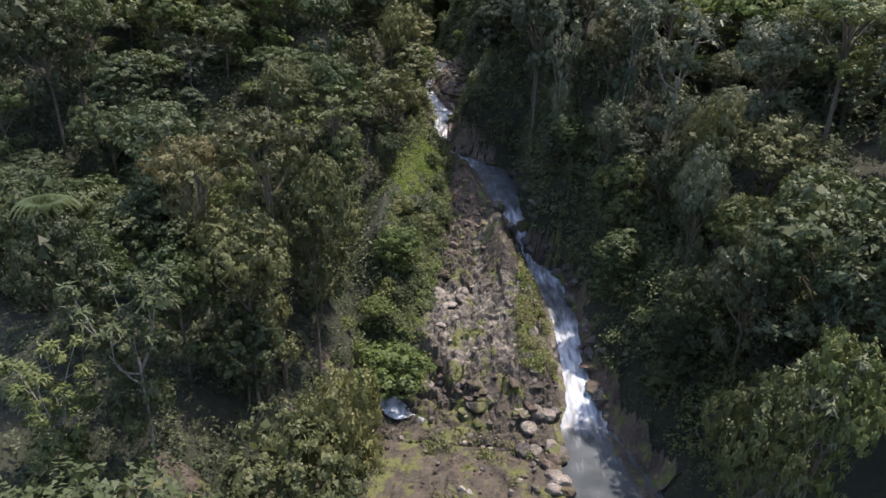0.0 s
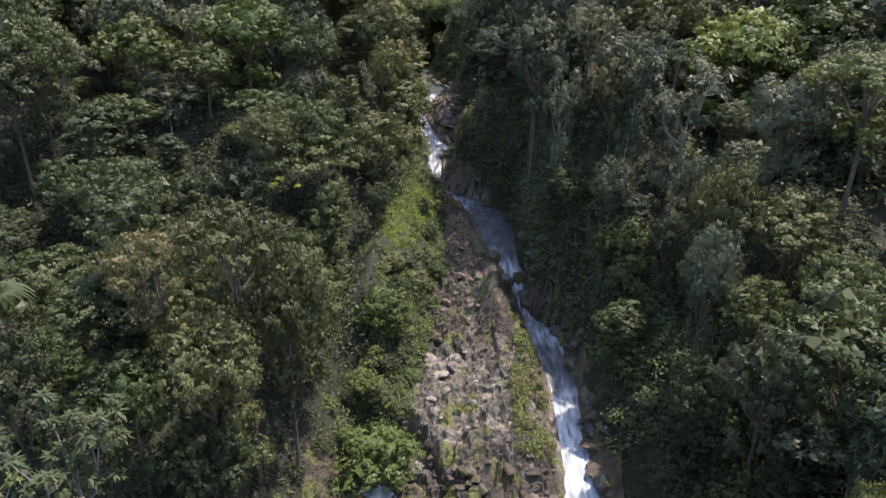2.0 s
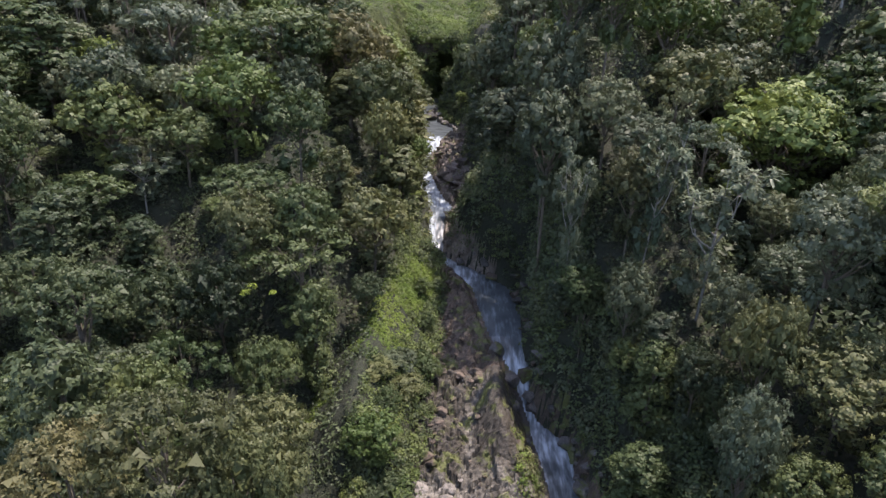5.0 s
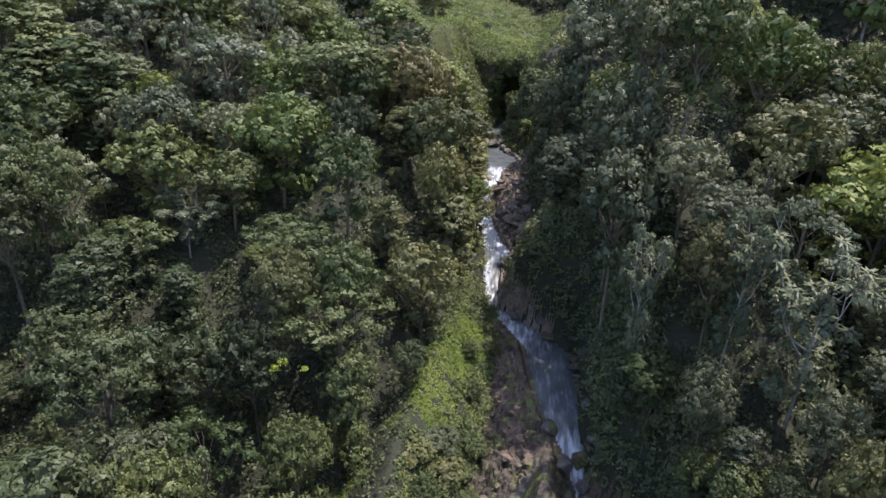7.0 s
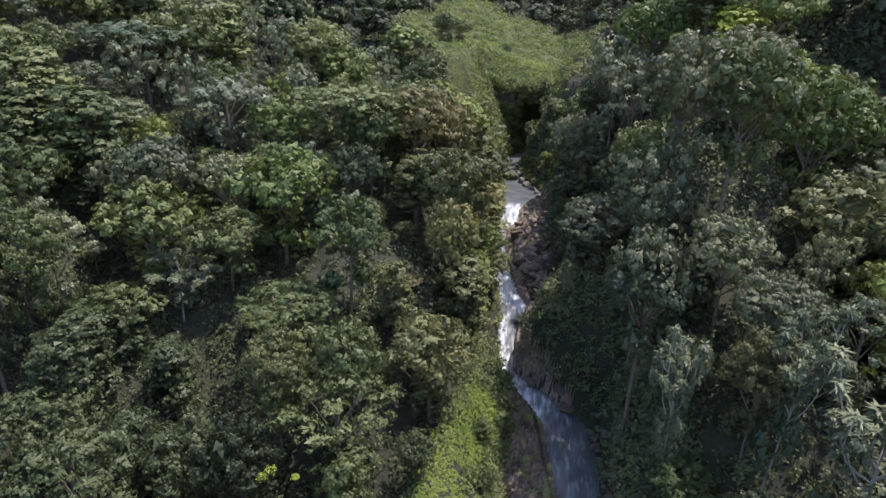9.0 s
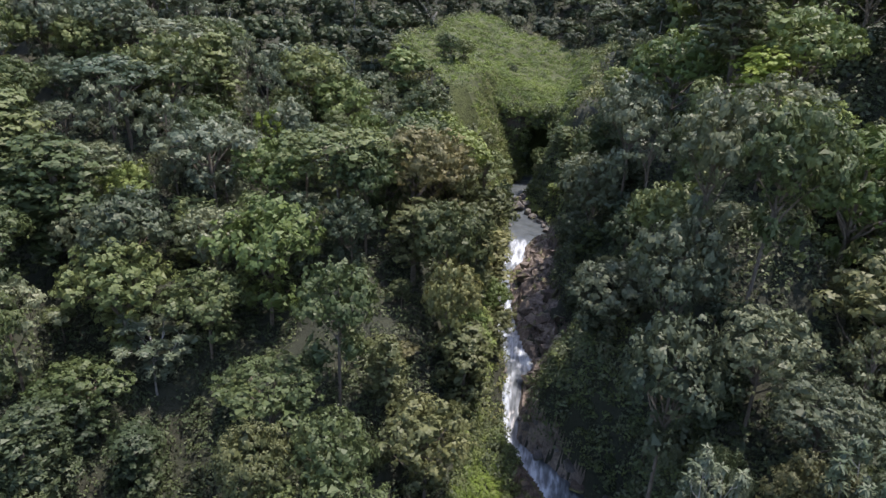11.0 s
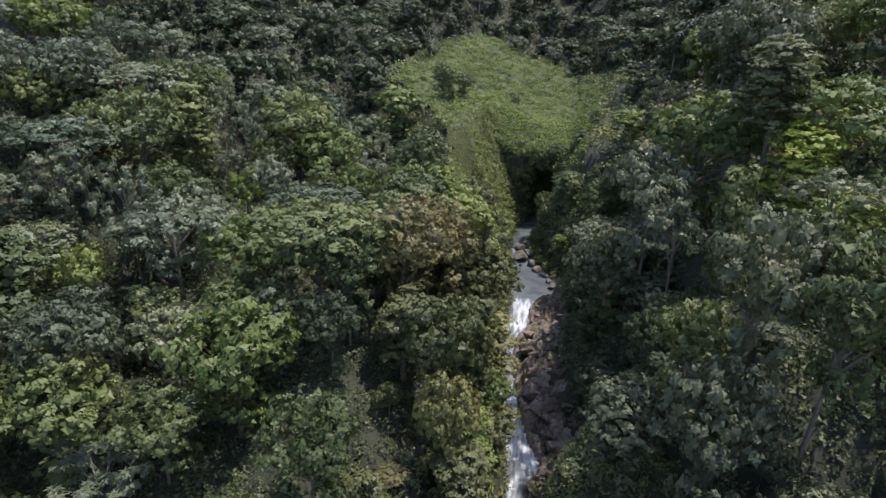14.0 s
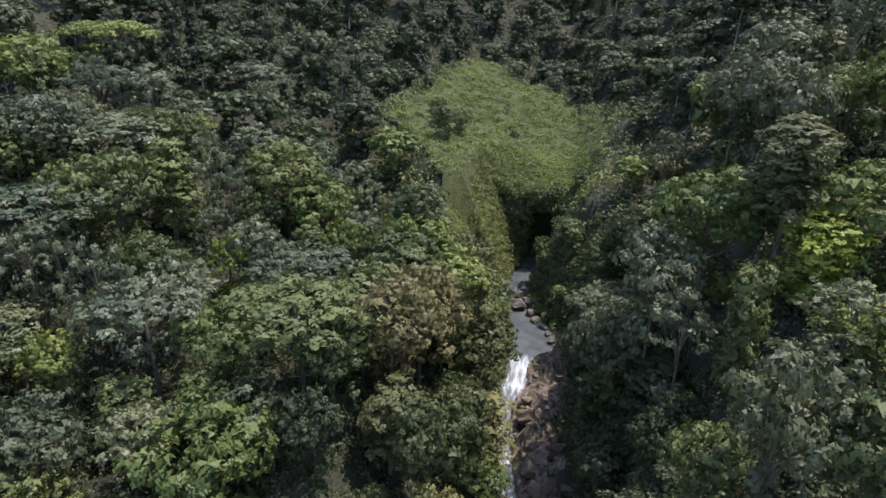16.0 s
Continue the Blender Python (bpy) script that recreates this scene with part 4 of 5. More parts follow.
plant("broad", "green", -44.4, 77.7, 47.9, radius=4.5)
plant("broad", "rust", 19.8, 73.3, 50.3, radius=3.4)
plant("trumpet", "silver", 14.4, 73.7, 45.6, radius=3.5)
plant("broad", "fresh", 35.4, 115.0, 66.6, radius=7.1)
plant("broad", "green", 19.6, 89.5, 65.1, radius=3.4)
plant("broad", "grey", 12.8, 82.0, 49.5, radius=3.8)
plant("airy", "silver", 27.0, 76.5, 50.5, radius=3.4)
plant("broad", "grey", 18.8, 66.6, 37.9, radius=2.8)
plant("airy", "lime", -37.9, 123.4, 57.7, radius=2.4)
plant("flat", "silver", -50.7, 100.6, 56.0, radius=5.9)
plant("flat", "silver", -61.2, 133.3, 68.4, radius=7.8)
plant("broad", "olive", -12.7, 100.5, 53.4, radius=4.1)
plant("broad", "olive", -6.2, 96.8, 47.1, radius=3.4)
plant("broad", "olive", -10.7, 83.7, 44.1, radius=3.6)
plant("broad", "grey", 12.2, 102.2, 56.8, radius=4.3)
plant("broad", "grey", 15.3, 92.9, 65.2, radius=3.3)
plant("broad", "fresh", 28.1, 115.2, 70.9, radius=5.3)
plant("broad", "grey", 17.0, 89.3, 60.1, radius=3.7)
plant("broad", "grey", 13.4, 88.9, 54.8, radius=3.7)
plant("broad", "grey", 18.6, 82.2, 52.9, radius=3.9)
plant("broad", "green", -38.7, 88.5, 47.8, radius=5.0)
plant("broad", "green", -30.5, 90.9, 45.3, radius=4.2)
plant("broad", "green", -37.8, 80.6, 40.4, radius=4.6)
plant("trumpet", "silver", -33.8, 86.7, 43.6, radius=3.7)
plant("tall", "olive", 20.7, 116.8, 79.6, radius=3.6)
plant("tall", "lime", 23.3, 113.4, 72.2, radius=3.3)
plant("tall", "green", 16.6, 107.0, 66.1, radius=2.5)
plant("flat", "silver", -54.3, 114.0, 66.2, radius=5.7)
plant("bare", "silver", -53.9, 131.8, 64.7, radius=4.2)
plant("airy", "silver", -48.2, 138.5, 64.5, radius=3.9)
plant("airy", "silver", -44.4, 142.4, 61.5, radius=3.5)
plant("airy", "silver", -49.0, 133.8, 63.2, radius=3.3)
plant("flat", "silver", -69.1, 133.2, 71.9, radius=5.5)
plant("flat", "fresh", -82.0, 166.0, 79.0, radius=7.5)
plant("broad", "silver", 11.4, 117.2, 62.8, radius=4.0)
plant("broad", "grey", 8.4, 120.6, 52.5, radius=3.8)
plant("airy", "silver", 13.0, 110.8, 60.5, radius=3.4)
plant("broad", "green", -23.2, 172.2, 60.2, radius=4.3)
plant("broad", "deep", -18.9, 145.5, 57.2, radius=3.8)
plant("broad", "olive", -10.1, 140.5, 51.3, radius=3.6)
plant("broad", "fresh", 3.8, 152.7, 50.7, radius=3.6)
plant("bare", "silver", -33.7, 221.7, 71.7, radius=6.1)
plant("airy", "silver", -4.9, 147.0, 42.5, radius=1.6)
plant("fern", "green", -29.5, 44.0, 34.2, radius=2.4)
plant("flat", "grey", -66.0, 134.5, 71.0, radius=4.6)
plant("flat", "green", -58.0, 140.0, 70.0, radius=4.4)


def choose(x, y):
    """Kind and tint of the trees that grow at a place."""
    xl, xr, _ = (float(v) for v in stream(y))
    # far slopes: darkened leaves stand in for cloud shade
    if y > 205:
        return dice.choice((("broad", "shaded"), ("airy", "shaded"), ("tall", "shaded"), ("broad", "deep"), ("flat", "deep"), ("broad", "grey")))
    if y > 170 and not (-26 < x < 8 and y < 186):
        return dice.choice((("broad", "shaded"), ("airy", "deep"), ("broad", "deep"), ("tall", "shaded"), ("broad", "shaded"), ("airy", "grey")))
    if x < xl:
        if 46 < y < 96 and x > float(edge_of_wood(y)) - 6.5:
            return dice.choice((("bush", "fresh"), ("broad", "green"), ("bush", "green"), ("broad", "fresh"), ("bush", "olive")))
        if 138 <= y < 187 and x > -26:
            return dice.choice((("broad", "fresh"), ("broad", "green"), ("tall", "fresh"), ("broad", "green"), ("broad", "olive"), ("broad", "silver")))
        if 78 < y < 124 and x > -17:
            return dice.choice((("tall", "olive"), ("broad", "olive"), ("broad", "olive"), ("broad", "green"), ("tall", "olive"), ("broad", "rust")))
        if 120 <= y and x > -26:
            return dice.choice((("broad", "green"), ("broad", "fresh"), ("tall", "green"), ("airy", "green"), ("broad", "olive")))
        # darkened leaves add to the shade of the hollows here
        if y < 36 and x < -8:
            return dice.choice((("broad", "deep"), ("tall", "deep"), ("broad", "shaded"), ("broad", "deep")))
        if y < 58 and x > -22:
            return dice.choice((("broad", "olive"), ("broad", "green"), ("tall", "olive"), ("flat", "olive"), ("airy", "green")))
        if x < -30 and y >= 148:
            return dice.choice((("broad", "deep"), ("broad", "grey"), ("airy", "silver"), ("flat", "grey"), ("broad", "shaded"), ("broad", "deep")))
        # darkened leaves paint in the shade between these crowns
        if y < 78 and x < -20:
            return dice.choice((("broad", "deep"), ("tall", "deep"), ("broad", "green"), ("broad", "shaded"), ("flat", "deep")))
        if 95 < y < 148 and x < -26:
            return dice.choice((("broad", "green"), ("flat", "silver"), ("airy", "silver"), ("broad", "fresh"), ("broad", "silver"), ("tall", "green"), ("broad", "green")))
        if y > 78:
            return dice.choice((("broad", "green"), ("broad", "fresh"), ("tall", "green"), ("flat", "silver"), ("broad", "grey"), ("broad", "green"), ("airy", "silver"), ("flat", "green")))
        return dice.choice((("broad", "green"), ("broad", "green"), ("tall", "green"), ("tall", "green"), ("broad", "deep"), ("flat", "green"), ("airy", "green")))
    d = x - xr
    if 140 < y and d < 9:
        return dice.choice((("broad", "fresh"), ("broad", "green"), ("tall", "green")))
    if y > 80 and d > 15:
        return dice.choice((("broad", "green"), ("broad", "grey"), ("tall", "fresh"), ("broad", "fresh"), ("airy", "grey"), ("broad", "olive")))
    if y > 74:
        return dice.choice((("broad", "grey"), ("broad", "grey"), ("broad", "deep"), ("broad", "green"), ("airy", "grey"), ("tall", "grey"), ("flat", "grey")))
    if d < 5:
        return dice.choice((("broad", "deep"), ("bush", "green"), ("tall", "green"), ("broad", "green")))
    return dice.choice((("broad", "green"), ("broad", "grey"), ("tall", "green"), ("airy", "silver"), ("broad", "deep"), ("flat", "green"), ("broad", "silver")))


HOLLOWS = [(-12, 25, 6.5), (-15, 32, 6.5), (-21, 23, 3.5), (-27, 76.5, 5.0)]


def grow_forest():
    count = 0
    spots = []
    for x in np.arange(-78, 50, 6.6):
        for y in np.arange(16, 150, 6.6):
            spots.append((x + dice.uniform(-2.4, 2.4), y + dice.uniform(-2.4, 2.4)))
    reach = lambda x, y: -0.62 * y - 8 < x < min(0.75 * y + 10, 42) and all((x - a) ** 2 + (y - b) ** 2 > r * r for a, b, r in HOLLOWS)
    spots = [(x, y) for x, y in spots if reach(x, y)]
    spots.sort(key=lambda p: p[1] + abs(p[0]) * 0.6)
    far = []
    for x, y in spots:
        if clear_of_trees(x, y) or any((x - a) ** 2 + (y - b) ** 2 < (r + 1.0) ** 2 for a, b, r in PLACED[:HEROES]):
            continue
        if count < 300 - HEROES:
            kind, tint = choose(x, y)
            top = float(canopy(x, y)) + dice.gauss(0.2, 2.3)
            if kind == "bush" or (46 < y < 96 and 0 < float(edge_of_wood(y)) - x < 6.5):
                top = min(top, float(ground(x, y)) + dice.uniform(2.5, 5.5))
            if kind == "tall":
                top += 1.5
            if 0 < x - float(stream(y)[1]) < 9:
                top = min(top, float(ground(x, y)) + 9)
            if 138 < y < 182 and -14 < x - float(stream(y)[0]) < 0:
                top = min(top, float(ground(x, y)) + 6)
            plant(kind, tint, x, y, top, dice.choice((0.9, 1.0, 1.1, 1.2, 1.35)))
            count += 1
        else:
            far.append((x, y))
    return far


HEROES = len(PLACED)
FAR = grow_forest()


# ---- far woods ----
def far_woods(spots):
    rng = np.random.default_rng(77)
    names = ["green", "deep", "olive", "silver", "fresh", "grey", "shaded"]
    stock = {}
    for kind in ("broad", "tall", "airy", "flat"):
        stock[kind] = [crown_leaves(kind, np.random.default_rng(900 + 10 * len(stock) + k), "far")[0] for k in range(4)]
    for x in np.arange(-150, 90, 9.2):
        for y in np.arange(34, 380, 9.2):
            x1, y1 = x + rng.uniform(-2.6, 2.6), y + rng.uniform(-2.6, 2.6)
            if (y1 > 150 or x1 < -78 or x1 > 41) and -0.78 * y1 + 5 < x1 < min(0.7 * y1 + 12, 84):
                spots.append((x1, y1))
    co, idx, bm = [], [], bmesh.new()
    for x, y in spots:
        if clear_of_trees(x, y) or any((x - a) ** 2 + (y - b) ** 2 < (r + 0.8) ** 2 for a, b, r in PLACED[:HEROES]):
            continue
        kind, tint = choose(x, y)
        if kind in ("trumpet", "bush", "bare"):
            kind = "airy" if kind == "trumpet" else "broad"
        z0 = float(ground(x, y))
        top = float(canopy(x, y)) + rng.normal() * 3.0
        z0 = max(z0, top - 12.5)
        s = max(top - z0, 7.5) / 10
        w = s * rng.uniform(0.85, 1.3)
        a = rng.uniform(0, 6.28)
        c = stock[kind][rng.integers(4)]
        m = np.array([[math.cos(a) * w, -math.sin(a) * w, 0], [math.sin(a) * w, math.cos(a) * w, 0], [0, 0, s]])
        co.append(c @ m.T + np.array([x, y, z0]))
        idx.append(np.full(len(c), names.index(tint if tint in names else "olive")))
        if rng.random() < 0.35:
            tube(bm, [Vector((x, y, z0 - 2)), Vector((x, y, z0 + 4 * s)), Vector((x + 0.4, y, z0 + 8.5 * s))], 0.22, 0.1, 5)
    ob = leaf_mesh("far_woods", np.concatenate(co), [LEAF[n] for n in names], None, np.concatenate(idx))
    tagged(ob, "dense mixed green rainforest on the far slopes", "forest", kind="stuff")
    me = bpy.data.meshes.new("far_trunks")
    bm.to_mesh(me)
    bm.free()
    me.materials.append(PALE)
    tagged(new("far_trunks", me), "pale tree trunks showing in the far forest", "forest", kind="stuff")


far_woods(FAR)


# ---- undergrowth, grass ----
def tuft_field(name, spots, radius, per, size, long, tints, up, label, category):
    """Low leafy plants at spots (x, y, z), one joined mesh."""
    rng = np.random.default_rng(len(spots))
    p = np.array(spots)
    k = len(p)
    d = np.resize(shell(rng, k * per, 0.1), (k * per, 3))
    r = np.repeat(rng.uniform(0.55, 1.4, k) * radius, per)[:, None]
    pts = np.repeat(p, per, 0) + d * r * rng.uniform(0.6, 1.08, (k * per, 1)) * np.array([1, 1, 0.9])
    nrm = unit(d + np.array([0, 0, up * 0.6]) + rng.normal(size=(k * per, 3)) * 0.35)
    co = leaves(pts, nrm, size, rng, long)
    idx = np.repeat(rng.integers(0, len(tints), k), per)
    ob = leaf_mesh(name, co, [LEAF[t] for t in tints], None, idx)
    return tagged(ob, label, category, kind="stuff")


def scatter(n, x0, x1, y0, y1, test, seed):
    rng = np.random.default_rng(seed)
    x, y = rng.uniform(x0, x1, n), rng.uniform(y0, y1, n)
    keep = np.array([test(a, b) for a, b in zip(x, y)])
    x, y = x[keep], y[keep]
    return np.stack([x, y, ground(x, y)], 1)


def wall_spots(n, seed):
    """Places spread evenly up the steep far bank."""
    rng = np.random.default_rng(seed)
    y = rng.uniform(34, 181, n)
    h = rng.uniform(0, 1, n) ** 0.8 * 17
    shelf = np.interp(y, [38, 74, 100, 106, 112, 134, 139, 143, 160, 166], [2.6, 0.8, 1.2, 2.6, 6.6, 6.6, 4.8, 2.2, 2.0, 0.5])
    x = stream(y)[1] + shelf + h / np.interp(y, [40, 60, 66, 96, 104, 158, 162], [1.6, 2.0, 4.0, 4.0, 2.0, 2.0, 3.5]) + rng.normal(size=n) * 0.4
    return np.stack([x, y, ground(x, y)], 1)


def on_grass_bank(x, y):
    e = float(edge_of_wood(y))
    return e - 6.0 < x < e + 0.5 + 1.6 * noise.noise((y * 0.33, 0, 0)) + 0.8 * noise.noise((y * 1.1, 5, 0))


def track(x, y):
    """How far a place lies from the grassy track up the bank."""
    return abs(x - float(np.interp(y, [66, 68, 72, 77, 83, 88.5, 92], [-11.0, -8.6, -5.4, -3.9, -2.2, -0.8, 0.2]))) + max(0.0, 67 - y) + max(0.0, y - 90)


def on_floor(x, y):
    return not clear_of_trees(x, y) and not (y < 34 and ((x + 15.3) / 3.0) ** 2 + ((y - 27) / 2.6) ** 2 < 1) and -0.62 * y - 8 < x < min(0.6 * y + 8, 40)


def left_wall(x, y):
    xl = float(stream(y)[0])
    return xl - 6 < x < xl - 0.5


def slab_moss(x, y):
    xl = float(stream(y)[0])
    return xl - 4.0 < x < xl - 0.5 and noise.noise((x * 0.5, y * 0.35, 12)) > -0.15


def cave_face(n, seed):
    """Creepers that hang over the mouth of the gorge."""
    rng = np.random.default_rng(seed)
    x = rng.uniform(-12, 8, n)
    y = rng.uniform(172.5, 175.5, n)
    z = np.where((x > -2.3) & (x < 2.4), rng.uniform(46.6, 51.5, n), rng.uniform(37, 51.5, n))
    return np.stack([x, y, z], 1)


moss = scatter(1000, 5, 14, 48, 66, slab_moss, 8)
moss[:, 2] += 0.9
hung = wall_spots(4600, 1)
hung += np.array([[-0.5, 0, 0.4]]) * np.array([max(0.0, 2.4 * noise.noise((0.4 * a, 0.4 * b, 0.4 * c))) for a, b, c in hung])[:, None]
tuft_field("hanging_bushes", hung[hung[:, 1] >= 64], 0.95, 40, 0.2, 1.5, ["deep", "green", "grey"], 0.5, "green bushes hanging over the pools and cascade", "bushes")
tuft_field("hanging_bushes", hung[hung[:, 1] < 64], 0.95, 40, 0.19, 1.5, ["deep", "green"], 0.5, "deep green bushes hanging over the rock wall", "bushes")
bank = scatter(5200, -12, 4, 50, 97, lambda x, y: on_grass_bank(x, y) and track(x, y) > 1.7 + noise.noise((x * 0.5, y * 0.5, 2)), 2)
bank[:, 2] += [max(0.0, 2.6 * noise.noise((a * 0.42, b * 0.42, 7)) + 0.9 * noise.noise((a * 1.1, b * 1.1, 3))) for a, b, _ in bank]
tuft_field("bank_bushes", bank, 0.6, 36, 0.12, 2.0, ["green", "fresh", "green", "deep"], 0.5, "green bushes and creepers on the bank", "bushes")
tuft_field("bank_grass", scatter(9000, -14, 4, 64, 93, lambda x, y: track(x, y) < 2.4, 21), 0.3, 30, 0.085, 2.8, ["grass", "fresh", "grass"], 0.8, "bright green grass of a track up the bank", "grass")
tuft_field("gorge_bushes", scatter(3600, -14, 4, 97, 181, left_wall, 3), 0.85, 40, 0.19, 1.6, ["green", "deep", "olive"], 0.5, "green bushes leaning over the cascade", "bushes")
# part of the undergrowth takes the shade-darkened leaf, to deepen the gaps
tuft_field("undergrowth", scatter(4200, -44, 42, 16, 62, on_floor, 40), 1.0, 44, 0.13, 1.7, ["deep", "shaded", "deep"], 0.6, "dark green ferns and saplings under the near trees", "undergrowth")
tuft_field("undergrowth", scatter(8200, -62, 42, 60, 135, on_floor, 4), 1.1, 34, 0.2, 1.6, ["deep", "shaded", "deep"], 0.6, "dark green undergrowth on the forest floor", "undergrowth")
brow = scatter(1500, -11, 8, 173.2, 190, lambda x, y: True, 6)
brow[:, 2] = canopy(brow[:, 0], brow[:, 1]) + 0.5 - 0.34 * np.clip(184 - brow[:, 1], 0, 12)
sward = scatter(7000, -37, 17, 145, 256, lambda x, y: bool(in_glade(x, y)), 5)
sward[:, 2] += [0.5 + 1.5 * max(0.0, noise.noise((a * 0.5, b * 0.3, 2))) + 0.7 * noise.noise((a * 0.13, b * 0.13, 6)) for a, b, _ in sward]
tuft_field("glade_grass", np.vstack([brow, sward]), 0.85, 32, 0.16, 2.2, ["grass", "grass", "fresh", "green"], 0.4, "tall bright green grass and ferns in the glade", "grass")
tuft_field("slab_moss", moss, 0.5, 34, 0.10, 2.0, ["olive", "grass", "olive", "rust"], 0.5, "yellow-green mossy scrub on the edge of the slab", "moss")
def gorge_slope(x, y):
    xl, xr, _ = (float(v) for v in stream(y))
    return xl - 8 < x < xl - 0.3 or xr + 0.5 < x < xr + 8


ferns = scatter(1500, -16, 10, 150, 181, gorge_slope, 61)
ferns[:, 2] += [0.3 + max(0.0, 2.2 * noise.noise((a * 0.35, b * 0.35, c * 0.2))) for a, b, c in ferns]
tuft_field("slope_ferns", ferns, 1.0, 36, 0.2, 1.7, ["fresh", "green", "green"], 0.4, "light green ferns and shrubs on the gorge slope", "ferns")
shoulder = scatter(2600, -13, -3.6, 144, 182, lambda x, y: x < float(stream(y)[0]) - 0.4, 63)
shoulder += np.random.default_rng(64).normal(size=shoulder.shape) * np.array([0.35, 0.35, 0.5])
tuft_field("shoulder_bushes", shoulder, 0.85, 34, 0.16, 1.7, ["fresh", "green", "green", "olive"], 0.4, "green shrubs and ferns on the gorge shoulder", "bushes")
tuft_field("cave_creepers", cave_face(640, 9), 0.8, 34, 0.2, 1.6, ["green", "deep", "fresh"], 0.2, "green creepers hanging over the cave mouth", "creepers")
tuft_field("flat_scrub", scatter(700, -14, 9, 20, 43, lambda x, y: noise.noise((x * 0.3, y * 0.3, 4)) > 0.12 and x < float(stream(y)[0]) - 1.5, 10) + np.array([0, 0, 0.4]), 0.5, 30, 0.11, 2.0, ["olive", "olive", "green"], 0.5, "low olive scrub on the gravel flat", "scrub")
for x, y, r, tint in ((-3.0, 66.0, 1.5, "green"), (-1.2, 70.5, 1.2, "fresh"), (-2.4, 75.5, 1.4, "deep"), (0.0, 79.5, 1.3, "green"), (-0.6, 84.5, 1.4, "green"), (-3.2, 87.0, 1.6, "olive"), (0.6, 89.5, 1.2, "olive"), (-1.6, 62.0, 1.5, "fresh"), (-2.6, 57.5, 1.6, "fresh"), (-3.6, 54.0, 1.6, "green")):
    plant("bush", tint, x, y, float(ground(x, y)) + 1.5 * r, radius=r)
tuft_field("far_undergrowth", np.vstack([scatter(10500, -110, 70, 130, 350, lambda x, y: not clear_of_trees(x, y) and -0.62 * y < x < 0.5 * y, 12), scatter(2400, 28, 70, 60, 140, lambda x, y: x < 0.7 * y + 12, 14)]), 1.9, 20, 0.42, 1.5, ["deep", "shaded", "deep"], 0.6, "dark green undergrowth of the far slopes", "undergrowth")
tuft_field("glade_rim", scatter(3400, -52, 28, 140, 262, lambda x, y: not bool(in_glade(x, y)) and float(glade_far(x, y)) < 9 and not (y < 183 and -9 < x < 4), 13) + np.array([0, 0, 0.8]), 1.6, 34, 0.3, 1.5, ["green", "deep", "green", "olive"], 0.5, "green shrubs crowding round the glade", "bushes")
for x, y, h, tint in ((-20.5, 176.0, 6.0, "green"), (-16.5, 178.5, 5.0, "green"), (-14.0, 171.0, 4.5, "fresh"), (-18.5, 183.0, 5.0, "green"), (-23.0, 184.0, 4.5, "olive"), (-11.5, 166.0, 4.0, "green"), (-24.5, 191.0, 4.0, "green")):
    plant("broad", tint, x, y, float(ground(x, y)) + h, 1.0)
for x, y, r, tint in ((-8.0, 196.0, 1.3, "deep"), (-3.0, 204.0, 1.2, "green"), (3.0, 199.0, 1.4, "deep"), (-12.0, 212.0, 1.3, "deep"), (-17.0, 222.0, 1.4, "green"), (-4.0, 224.0, 1.2, "deep"), (6.0, 212.0, 1.3, "green"), (-20.0, 205.0, 1.2, "deep"), (-9.0, 236.0, 1.3, "green"), (1.0, 190.0, 1.2, "deep"), (-26.0, 200.0, 1.3, "deep"), (7.0, 193.0, 1.5, "olive")):
    plant("bush", tint, x, y, float(ground(x, y)) + 0.7 + 1.4 * r, radius=r)
for x, y, tint in ((46.0, 80.0, "green"), (50.5, 76.5, "deep"), (44.5, 73.0, "grey"), (51.5, 83.5, "deep"), (47.0, 86.0, "green"), (-25.0, 48.5, "deep"), (-22.0, 52.0, "green"), (54.0, 88.0, "grey"), (42.0, 67.0, "deep"), (28.0, 31.0, "deep"), (27.0, 36.0, "deep"), (31.0, 34.0, "deep")):
    plant("broad", tint, x, y, float(canopy(x, y)), 1.3)
pick = random.Random(23)
for x, y, r, tint in ((-8.3, 50.8, 2.0, "green"), (-10.2, 50.4, 2.2, "olive"), (-7.0, 52.6, 1.8, "green"), (-11.8, 52.5, 2.0, "deep"), (-8.4, 46.6, 1.7, "deep"), (-9.8, 44.0, 1.8, "deep"), (-6.2, 49.2, 1.3, "olive")):
    plant("bush", tint, x, y, float(ground(x, y)) + 1.5 * r, radius=r)
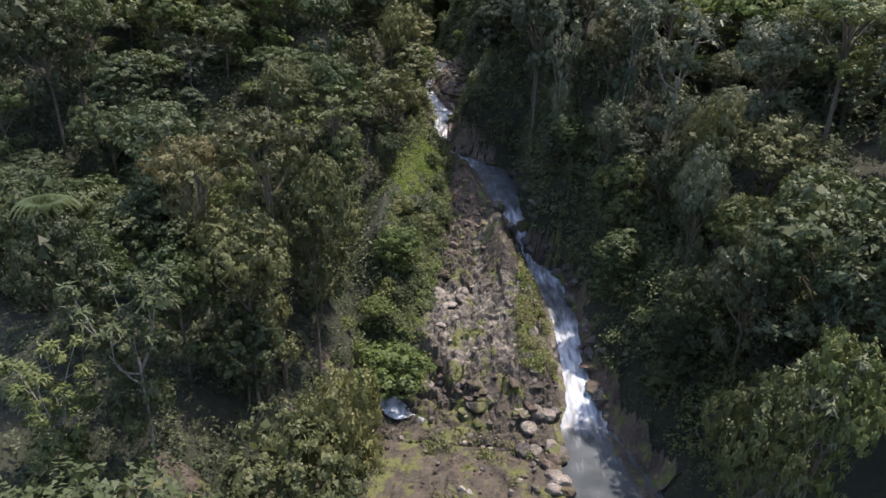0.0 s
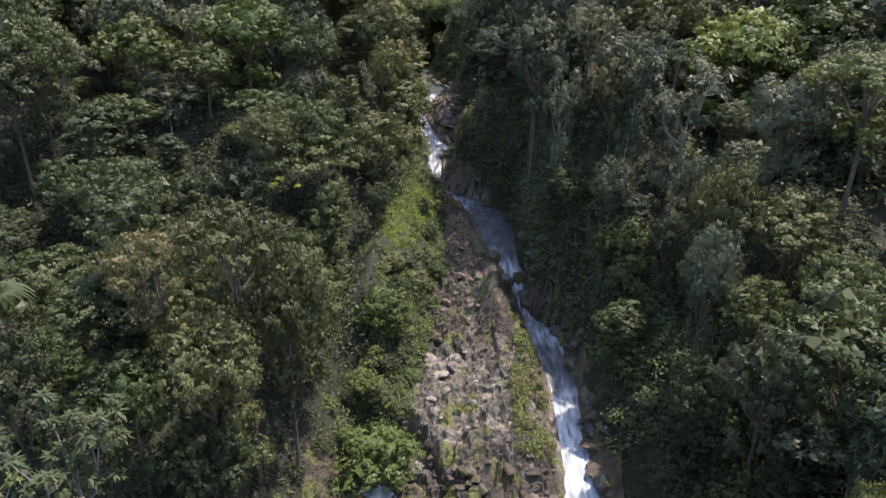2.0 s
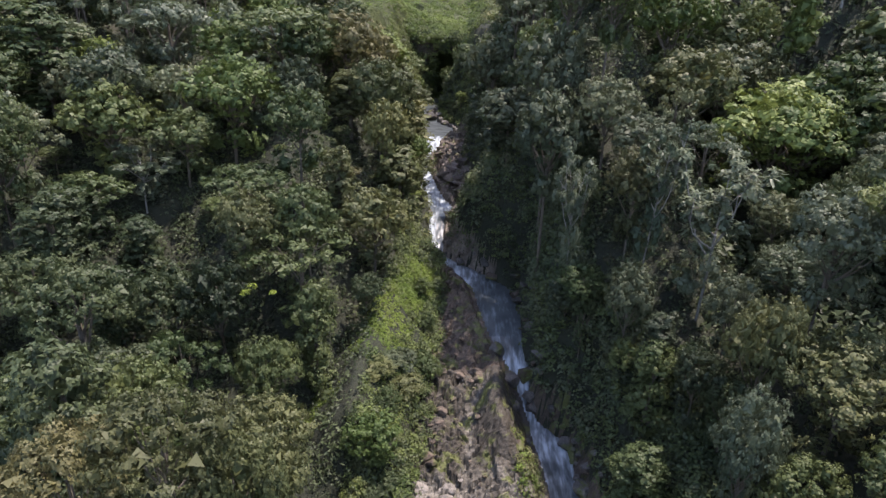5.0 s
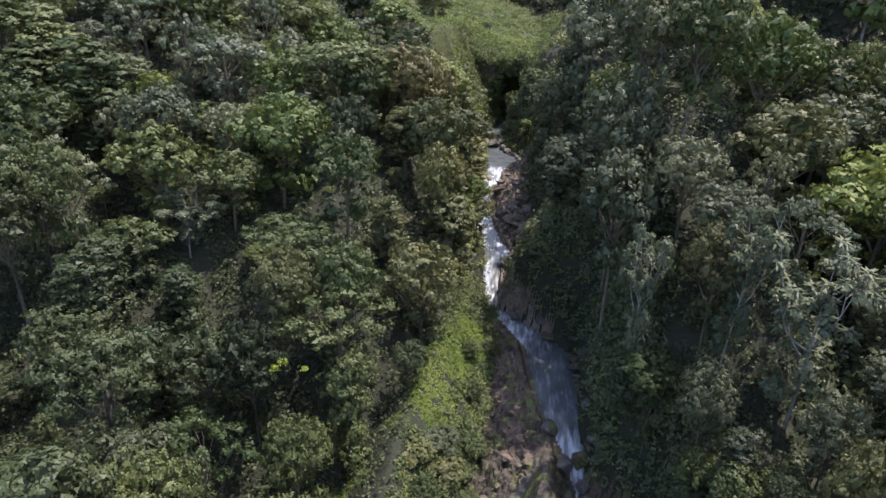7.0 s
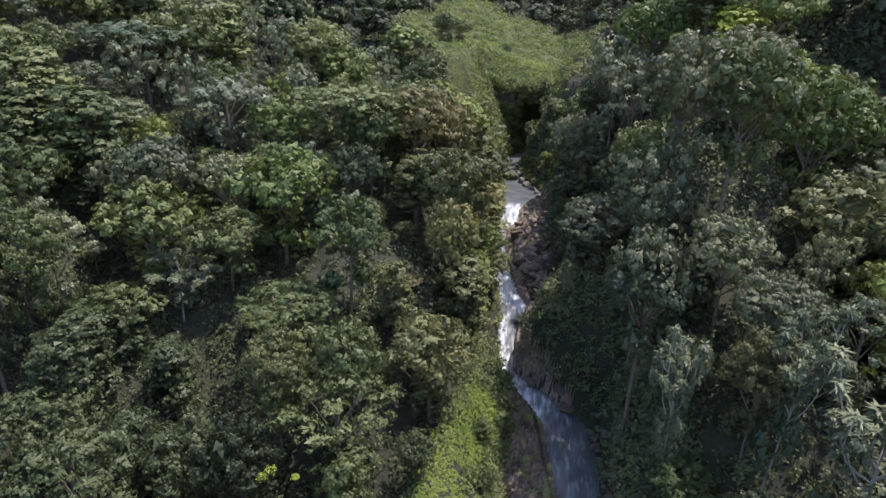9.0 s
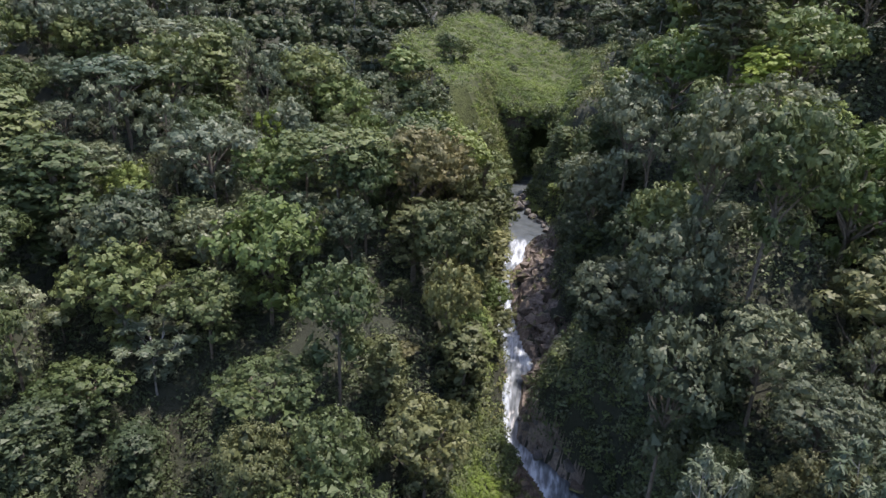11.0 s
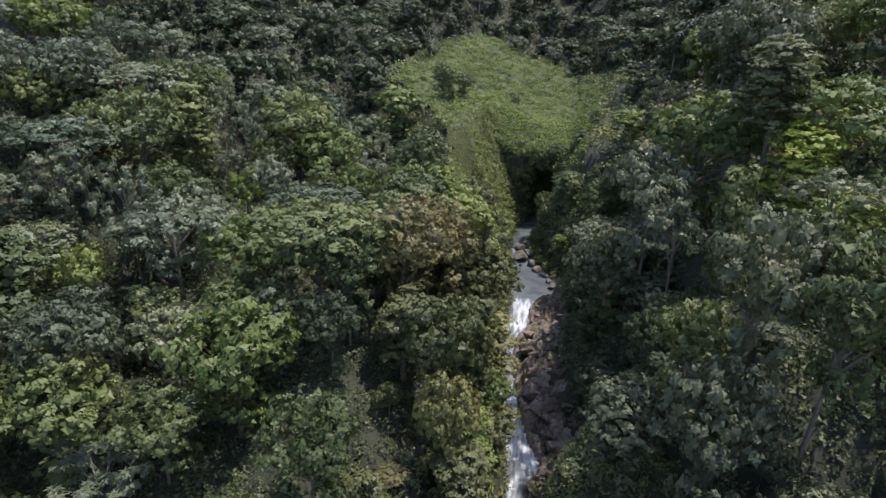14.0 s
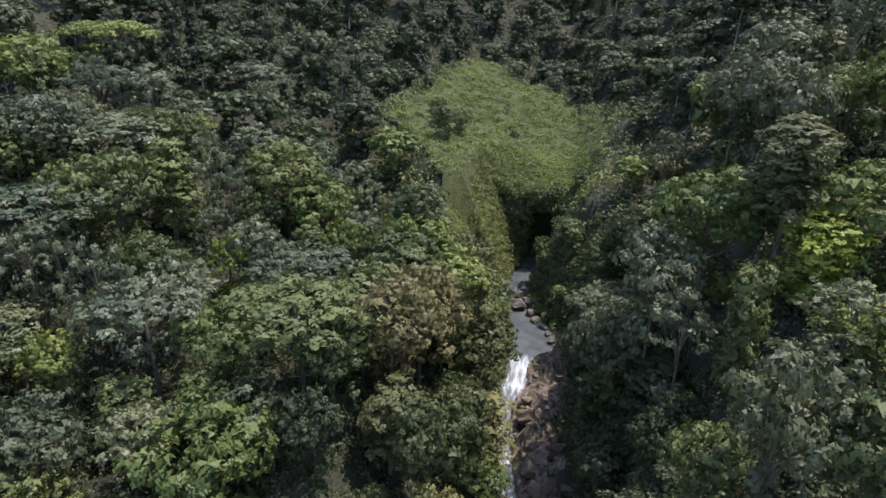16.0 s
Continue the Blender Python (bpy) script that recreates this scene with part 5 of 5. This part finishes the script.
for _ in range(90):
    x, y = pick.choice(((pick.uniform(-17, -6.6), pick.uniform(146, 181)), (pick.uniform(3.0, 9.5), pick.uniform(158, 184)), (pick.uniform(-17, -6.6), pick.uniform(146, 168))))
    if bool(in_glade(x, y)):
        r = pick.uniform(1.0, 2.5)
        plant("bush", pick.choice(("fresh", "green", "fresh", "grass", "olive")), x, y, float(ground(x, y)) + 0.4 + 1.5 * r, radius=r)
for _ in range(66):
    y = pick.uniform(54, 97)
    x = float(edge_of_wood(y)) - pick.uniform(-0.4, 6.0)
    r = pick.uniform(0.8, 2.7)
    if track(x, y) < 0.7 + r:
        continue
    plant("bush", pick.choice(("fresh", "green", "olive", "green", "fresh", "grey", "deep")), x, y, float(ground(x, y)) + 1.5 * r, radius=r)
for spot in wall_spots(60, 57):
    x, y, z = (float(v) for v in spot)
    h = pick.uniform(4.0, 7.5)
    if z > float(stream(y)[2]) + 3:
        plant(pick.choice(("broad", "broad", "tall")), pick.choice(("deep", "deep", "shaded", "green")) if y < 140 else "green", x, y, z + h, radius=pick.uniform(1.8, 2.9))
for spot in wall_spots(46, 31):
    x, y, z = (float(v) for v in spot)
    r = pick.uniform(1.3, 2.7)
    plant("bush", pick.choice(("deep", "deep", "deep", "grey")) if y < 140 else pick.choice(("green", "fresh")), x, y, z + 1.3 * r, radius=r)
for y in np.arange(97, 139, 2.4):
    x = float(stream(y)[0]) - pick.uniform(2.2, 6.5)
    plant(pick.choice(("broad", "tall", "broad")), pick.choice(("olive", "olive", "green", "fresh")), x, float(y), float(ground(x, y)) + pick.uniform(5.0, 8.0), radius=pick.uniform(1.9, 3.0))
tuft_field("blossom", np.array([[-15.8, 65.7, 35.4], [-15.2, 65.9, 35.9], [-13.5, 66.4, 35.2]]), 0.42, 90, 0.10, 1.8, ["lime"], 0.4, "pale yellow blossom on a tree top", "blossom")
for (kind, detail), stock in STOCK.items():
    for k, ob in enumerate(stock):
        if (kind, detail, k) not in USED:
            for child in (*ob.children, ob):
                bpy.data.objects.remove(child)
